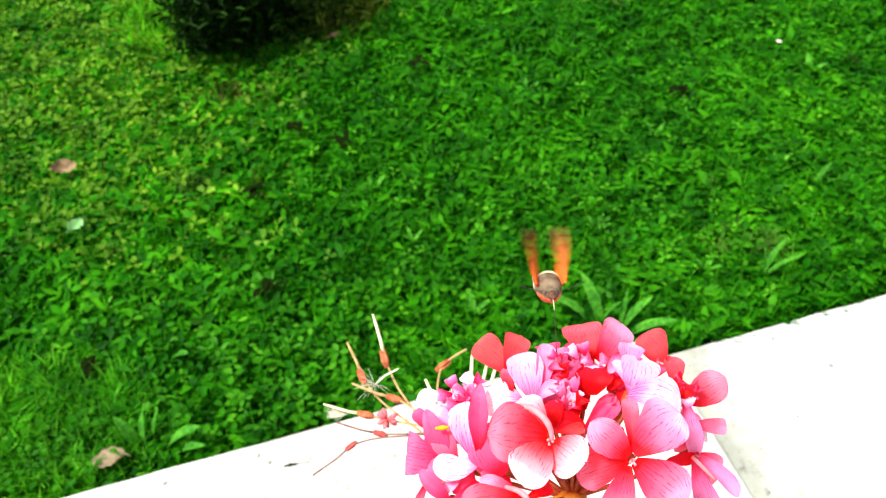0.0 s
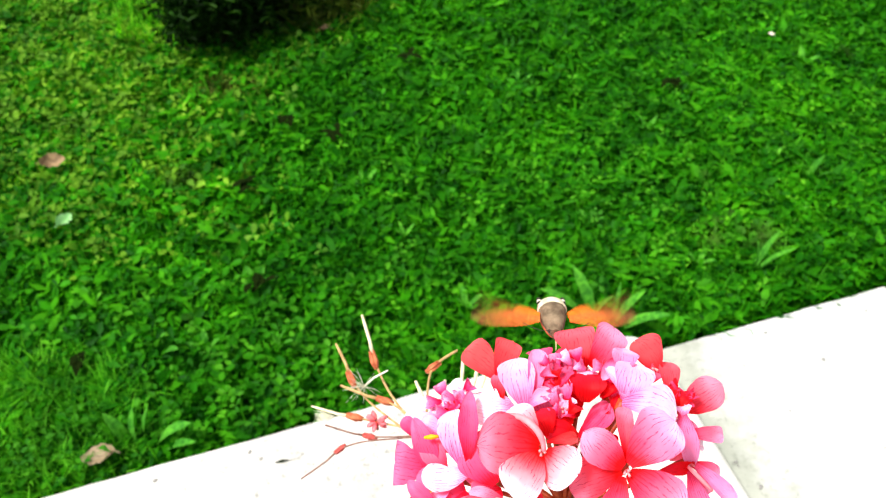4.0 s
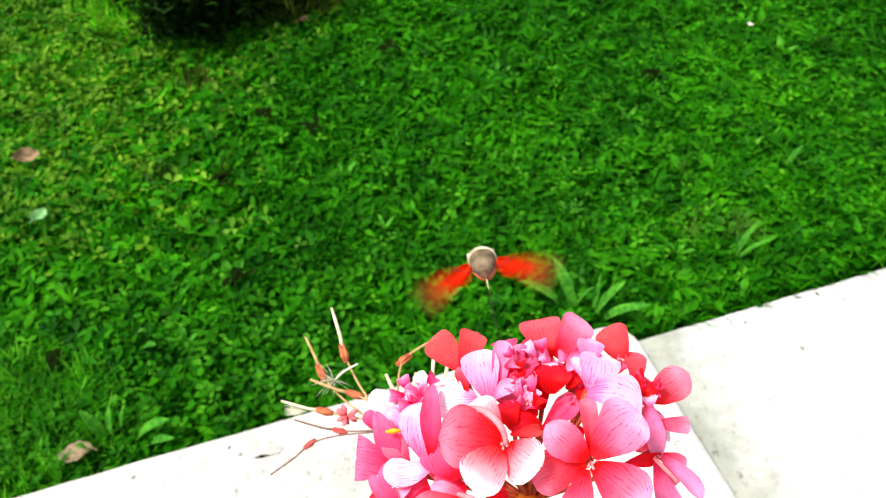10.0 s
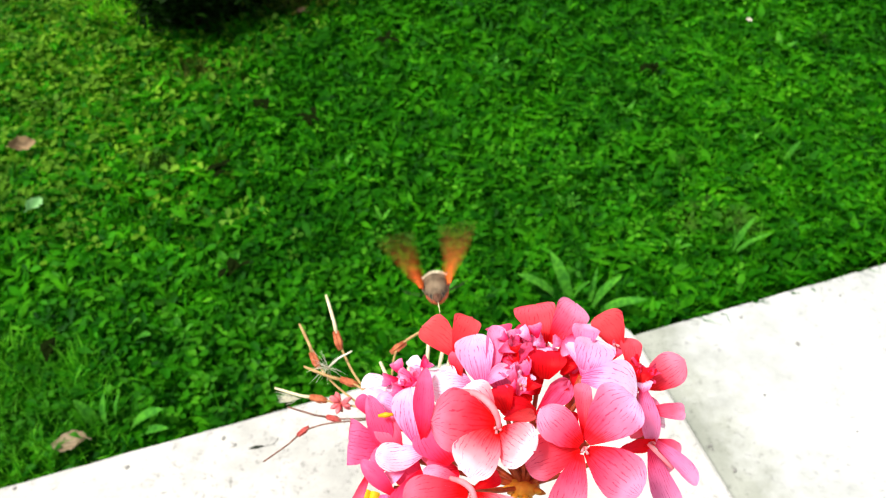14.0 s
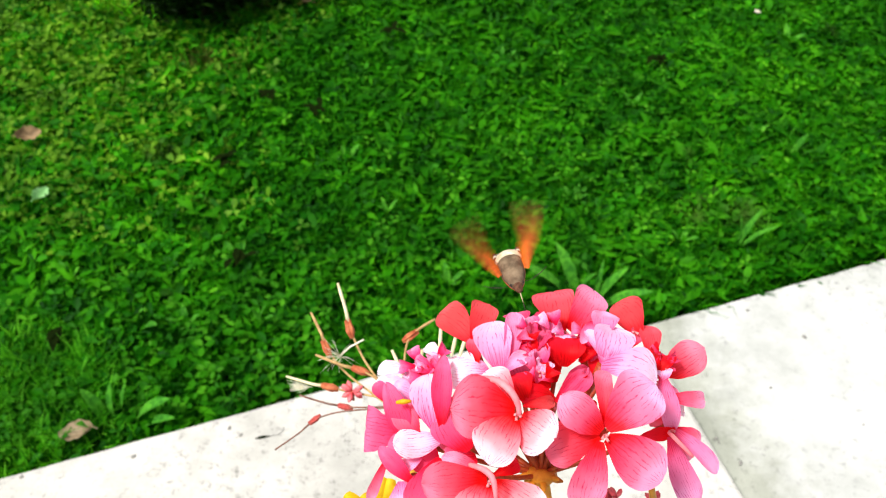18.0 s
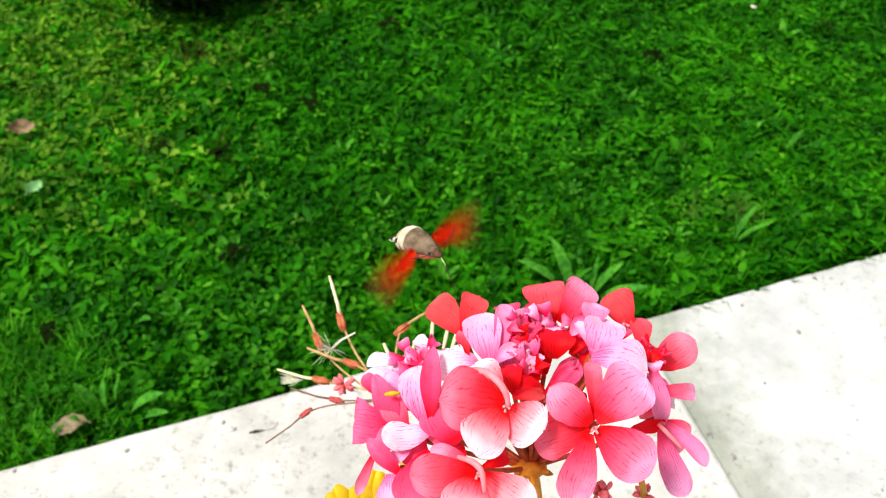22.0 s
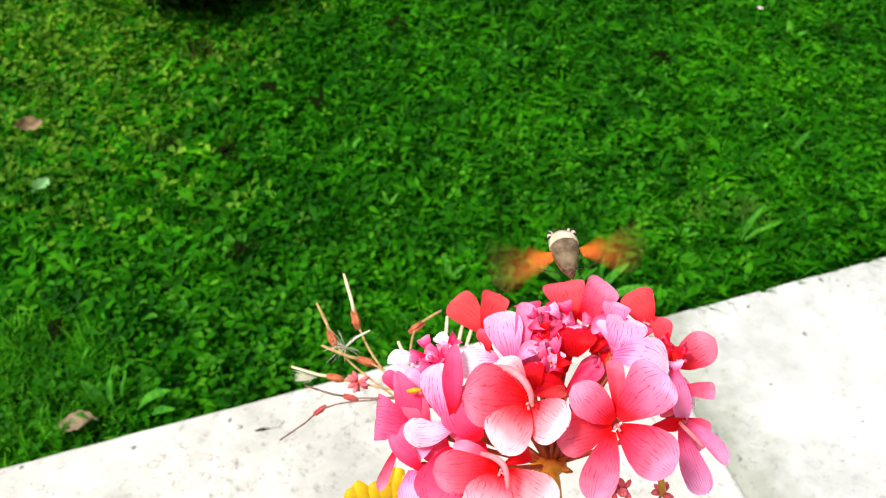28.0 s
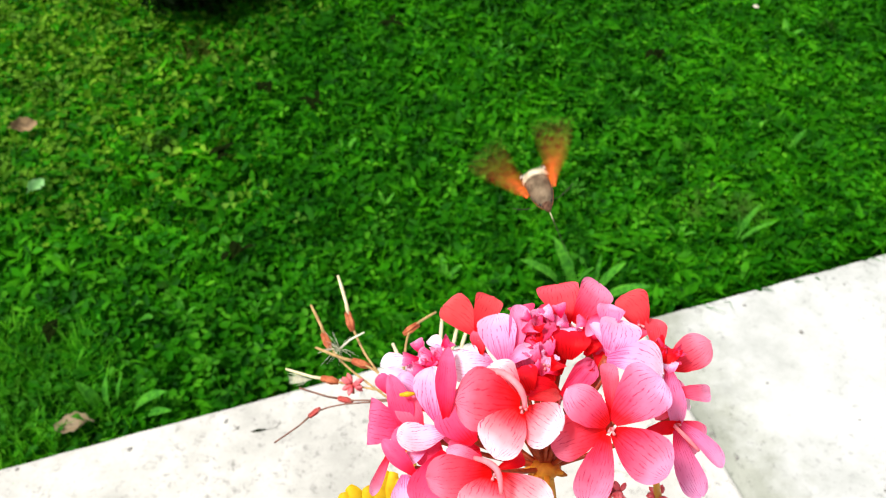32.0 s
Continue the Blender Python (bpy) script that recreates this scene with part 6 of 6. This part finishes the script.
# grit and marks on the stone
crumb((-0.4048, 0.5440, 0.0300), 0.0031)
crumb((0.5400, 0.7578, 0.0000), 0.0031)
crumb((0.4667, 0.8079, 0.0000), 0.0024)
crumb((0.5791, 0.6085, 0.0000), 0.0018)
crumb((0.5784, 0.5039, 0.0000), 0.0018)
crumb((0.3709, 0.5876, 0.0000), 0.0024)
crumb((0.4663, 0.6678, 0.0000), 0.0018)
crumb((0.3957, 0.5503, 0.0000), 0.0031)
crumb((-0.5418, 0.5147, 0.0300), 0.0024)
crumb((-0.2869, 0.5853, 0.0300), 0.0024)
crumb((-0.2702, 0.5751, 0.0300), 0.0024)
crumb((0.3735, 0.5815, 0.0000), 0.0018)
crumb((0.6339, 0.8515, 0.0000), 0.0018)
husk((-0.2505, 0.5693, 0.0300), (-0.2142, 0.5770, 0.0300))
# seedlings
seedling((0.1186, 1.4472, 0.0100), 0, 0.03)
seedling((0.3628, 1.3047, 0.0100), 47, 0.028)
seedling((0.5720, 1.2101, 0.0100), 94, 0.03)
seedling((0.5737, 1.0457, 0.0100), 141, 0.03)
seedling((0.7195, 1.5150, 0.0100), 188, 0.032)
seedling((-0.1752, 1.1534, 0.0100), 235, 0.026)
seedling((0.0084, 0.8632, 0.0100), 282, 0.024)
seedling((-0.3340, 0.9121, 0.0100), 329, 0.026)
seedling((-0.3910, 0.7792, 0.0100), 16, 0.028)
seedling((-0.5842, 1.2888, 0.0100), 63, 0.026)
seedling((-0.5936, 0.8702, 0.0100), 110, 0.03)
seedling((0.3916, 0.9536, 0.0100), 157, 0.026)
seedling((-0.0972, 1.0218, 0.0100), 204, 0.024)
seedling((0.2255, 1.0477, 0.0100), 251, 0.024)
seedling((-0.2589, 0.7067, 0.0100), 298, 0.022)
seedling((-0.7022, 0.9448, 0.0100), 345, 0.028)
# the moth's way round the flower head, and its wings' elevation, speed and twist (degrees, degrees in a thirtieth of a second, degrees)
FLIGHT = [
    (0, pose(0.0218, 0.1713, 0.8449, 36, 1, -177)),
    (0.5, pose(0.0231, 0.1697, 0.8393, 30, -1, -179)),
    (1, pose(0.0231, 0.1721, 0.8375, 40, -1, -179)),
    (1.5, pose(0.0232, 0.1797, 0.8429, 19, -2, -180)),
    (2, pose(0.0222, 0.1817, 0.8454, 12, 2, -173)),
    (2.5, pose(0.0234, 0.1774, 0.8426, 19, 2, -176)),
    (3, pose(0.0246, 0.1728, 0.8378, 19, 1, -177)),
    (3.5, pose(0.0260, 0.1710, 0.8348, 13, -1, -179)),
    (5.5, pose(0.0265, 0.1684, 0.8328, 32, -1, -180)),
    (6, pose(0.0259, 0.1779, 0.8406, 33, 0, -178)),
    (6.5, pose(0.0253, 0.1888, 0.8510, 8, 6, -173)),
    (7, pose(0.0249, 0.1870, 0.8485, 12, 3, -176)),
    (7.5, pose(0.0267, 0.1812, 0.8422, 19, 1, -178)),
    (8, pose(0.0275, 0.1784, 0.8368, 15, 4, -177)),
    (8.5, pose(0.0269, 0.1771, 0.8342, 15, 1, -179)),
    (9, pose(0.0243, 0.1761, 0.8330, 15, -3, 180)),
    (9.5, pose(0.0204, 0.1765, 0.8334, 9, 14, -167)),
    (10, pose(0.0155, 0.1835, 0.8393, 30, 9, -173)),
    (10.5, pose(0.0026, 0.1886, 0.8417, 9, 26, -149)),
    (10.8, pose(-0.0006, 0.1873, 0.8401, 14, -11, -152)),
    (11, pose(0.0011, 0.1842, 0.8371, 11, 23, -153)),
    (11.5, pose(0.0009, 0.1780, 0.8316, 10, 6, -173)),
    (12, pose(0.0014, 0.1744, 0.8279, 12, 14, -168)),
    (12.5, pose(0.0026, 0.1734, 0.8270, 14, 2, -178)),
    (13, pose(0.0036, 0.1725, 0.8256, 12, 7, -176)),
    (13.5, pose(0.0023, 0.1722, 0.8257, 14, 9, -175)),
    (14, pose(0.0021, 0.1759, 0.8292, 33, 7, -173)),
    (14.2, pose(0.0003, 0.1831, 0.8356, 33, 3, -177)),
    (14.5, pose(0.0008, 0.1944, 0.8455, 18, -9, -153)),
    (15.2, pose(0.0040, 0.1912, 0.8423, 14, 20, -157)),
    (16.5, pose(0.0180, 0.1830, 0.8343, 8, 9, -166)),
    (17, pose(0.0168, 0.1809, 0.8319, 16, 20, -149)),
    (17.5, pose(0.0191, 0.1796, 0.8297, 14, -19, -163)),
    (18, pose(0.0211, 0.1782, 0.8290, 13, 13, -168)),
    (18.5, pose(0.0210, 0.1766, 0.8279, 13, 13, -166)),
    (19, pose(0.0181, 0.1819, 0.8327, 43, 12, -167)),
    (19.2, pose(0.0136, 0.1847, 0.8344, 31, 11, -170)),
    (19.5, pose(0.0067, 0.1932, 0.8407, 9, 17, -161)),
    (20, pose(-0.0011, 0.1941, 0.8412, 9, -11, -146)),
    (20.5, pose(-0.0032, 0.1890, 0.8368, 14, 14, -165)),
    (21, pose(-0.0082, 0.1864, 0.8342, 15, 7, -147)),
    (21.5, pose(-0.0102, 0.1856, 0.8341, 14, -3, -133)),
    (22, pose(-0.0057, 0.1837, 0.8316, 17, -2, -135)),
    (22.5, pose(-0.0021, 0.1832, 0.8310, 15, -8, -146)),
    (23, pose(-0.0014, 0.1817, 0.8310, 15, -7, -145)),
    (23.5, pose(-0.0026, 0.1814, 0.8315, 14, -9, -147)),
    (24, pose(0.0028, 0.1866, 0.8355, 14, -9, -117)),
    (24.2, pose(0.0076, 0.1923, 0.8409, 21, 51, -95)),
    (24.5, pose(0.0193, 0.1988, 0.8470, 9, 25, -135)),
    (24.7, pose(0.0279, 0.1999, 0.8482, 1, 6, -165)),
    (25, pose(0.0368, 0.1974, 0.8461, 8, 9, -164)),
    (25.5, pose(0.0381, 0.1921, 0.8421, 11, 4, -176)),
    (26.5, pose(0.0366, 0.1880, 0.8380, 5, 6, -174)),
    (27.5, pose(0.0347, 0.1840, 0.8341, -0, 4, -174)),
    (28, pose(0.0350, 0.1804, 0.8305, 2, 7, -174)),
    (28.5, pose(0.0334, 0.1801, 0.8298, 4, 2, -174)),
    (29, pose(0.0332, 0.1797, 0.8285, 4, 9, -174)),
    (29.5, pose(0.0332, 0.1791, 0.8285, 4, -0, -174)),
    (30, pose(0.0336, 0.1777, 0.8277, 4, 3, -176)),
    (30.5, pose(0.0325, 0.1783, 0.8283, 6, 4, -176)),
    (31, pose(0.0324, 0.1773, 0.8266, 12, 4, -176)),
    (31.5, pose(0.0312, 0.1812, 0.8306, 34, 5, -176)),
    (31.7, pose(0.0292, 0.1875, 0.8356, 30, 4, -177)),
    (31.8, pose(0.0292, 0.1913, 0.8386, 27, 6, -174)),
    (32, pose(0.0288, 0.1970, 0.8430, 9, 21, -167)),
]
STROKES = [
    (0, 88, 10, -22),
    (0.5, 71, 14, -22),
    (1, -19.8, 13.5, 78),
    (1.5, -24, 13.5, -4),
    (2, 36, 17, -37.2),
    (2.5, 68, 12, -22),
    (3, 40, 20, -34),
    (3.5, 30, 24, -42),
    (5.5, 45, 18, -30),
    (6, 18, 34, -42),
    (6.5, -6, 18, 16),
    (7, 73, 12, -22),
    (7.5, 85, 10, -22),
    (8, 73, 7, -22),
    (8.5, 45, 18, -30),
    (9, 20, 30, -42),
    (9.5, -29, 12, 16),
    (10, -26.8, 12, 78),
    (10.5, 35, 22, -38),
    (10.8, -16, 15, -4),
    (11, 73, 14, -22),
    (11.5, 45, 20, -30),
    (12, -13.2, 13.5, 16),
    (12.5, 78, 16, -22),
    (13, 22, 28, -42),
    (13.5, -22.4, 12, 16),
    (14, 74, 14, -22),
    (14.2, 5, 24, -42),
    (14.5, -16, 16.5, -4),
    (15.2, 20, 20, -42),
    (16.5, 78, 12, -22),
    (17, 10, 22, -36.5714),
    (17.5, -16, 15, -4),
    (18, 70, 10, -22),
    (18.5, -7.2, 18, 16),
    (19, -22.4, 16.5, 78),
    (19.2, -28.2, 13.5, 78),
    (19.5, 63, 14, -22),
    (20, -16, 14, 98),
    (20.5, 6.8, 26, -27.8857),
    (21, 42, 14, 98),
    (21.5, -16, 14, 98),
    (22, -16, 14, 98),
    (22.5, -16, 14, 98),
    (23, -16, 14, 98),
    (23.5, -16, 14, 98),
    (24, 71, 24, -22),
    (24.2, -16, 18, 16),
    (24.5, 8, 26, -31.1429),
    (24.7, 12, 28, -42),
    (25, 68, 16, -22),
    (25.5, -6, 19.5, 16),
    (26.5, 30, 24, -42),
    (27.5, 83, 10, -22),
    (28, -11.8, 19.5, 16),
    (28.5, 25, 26, -42),
    (29, -12.8, 13.5, 16),
    (29.5, 30, 26, -42),
    (30, 42, 28, -32.4),
    (30.5, -13.2, 13.5, 16),
    (31, -12, 13.5, 78),
    (31.5, -15.6, 13.5, 78),
    (31.7, -19.2, 15, 78),
    (31.8, 10, 22, -36.5714),
    (32, 68, 12, -22),
]


# ---- what moves ----
def motions():
    walk(moth, FLIGHT)
    for wing_ob, hinge, side, reach in wings:
        walk(wing_ob, wing_rows(hinge, side, reach))


motions()
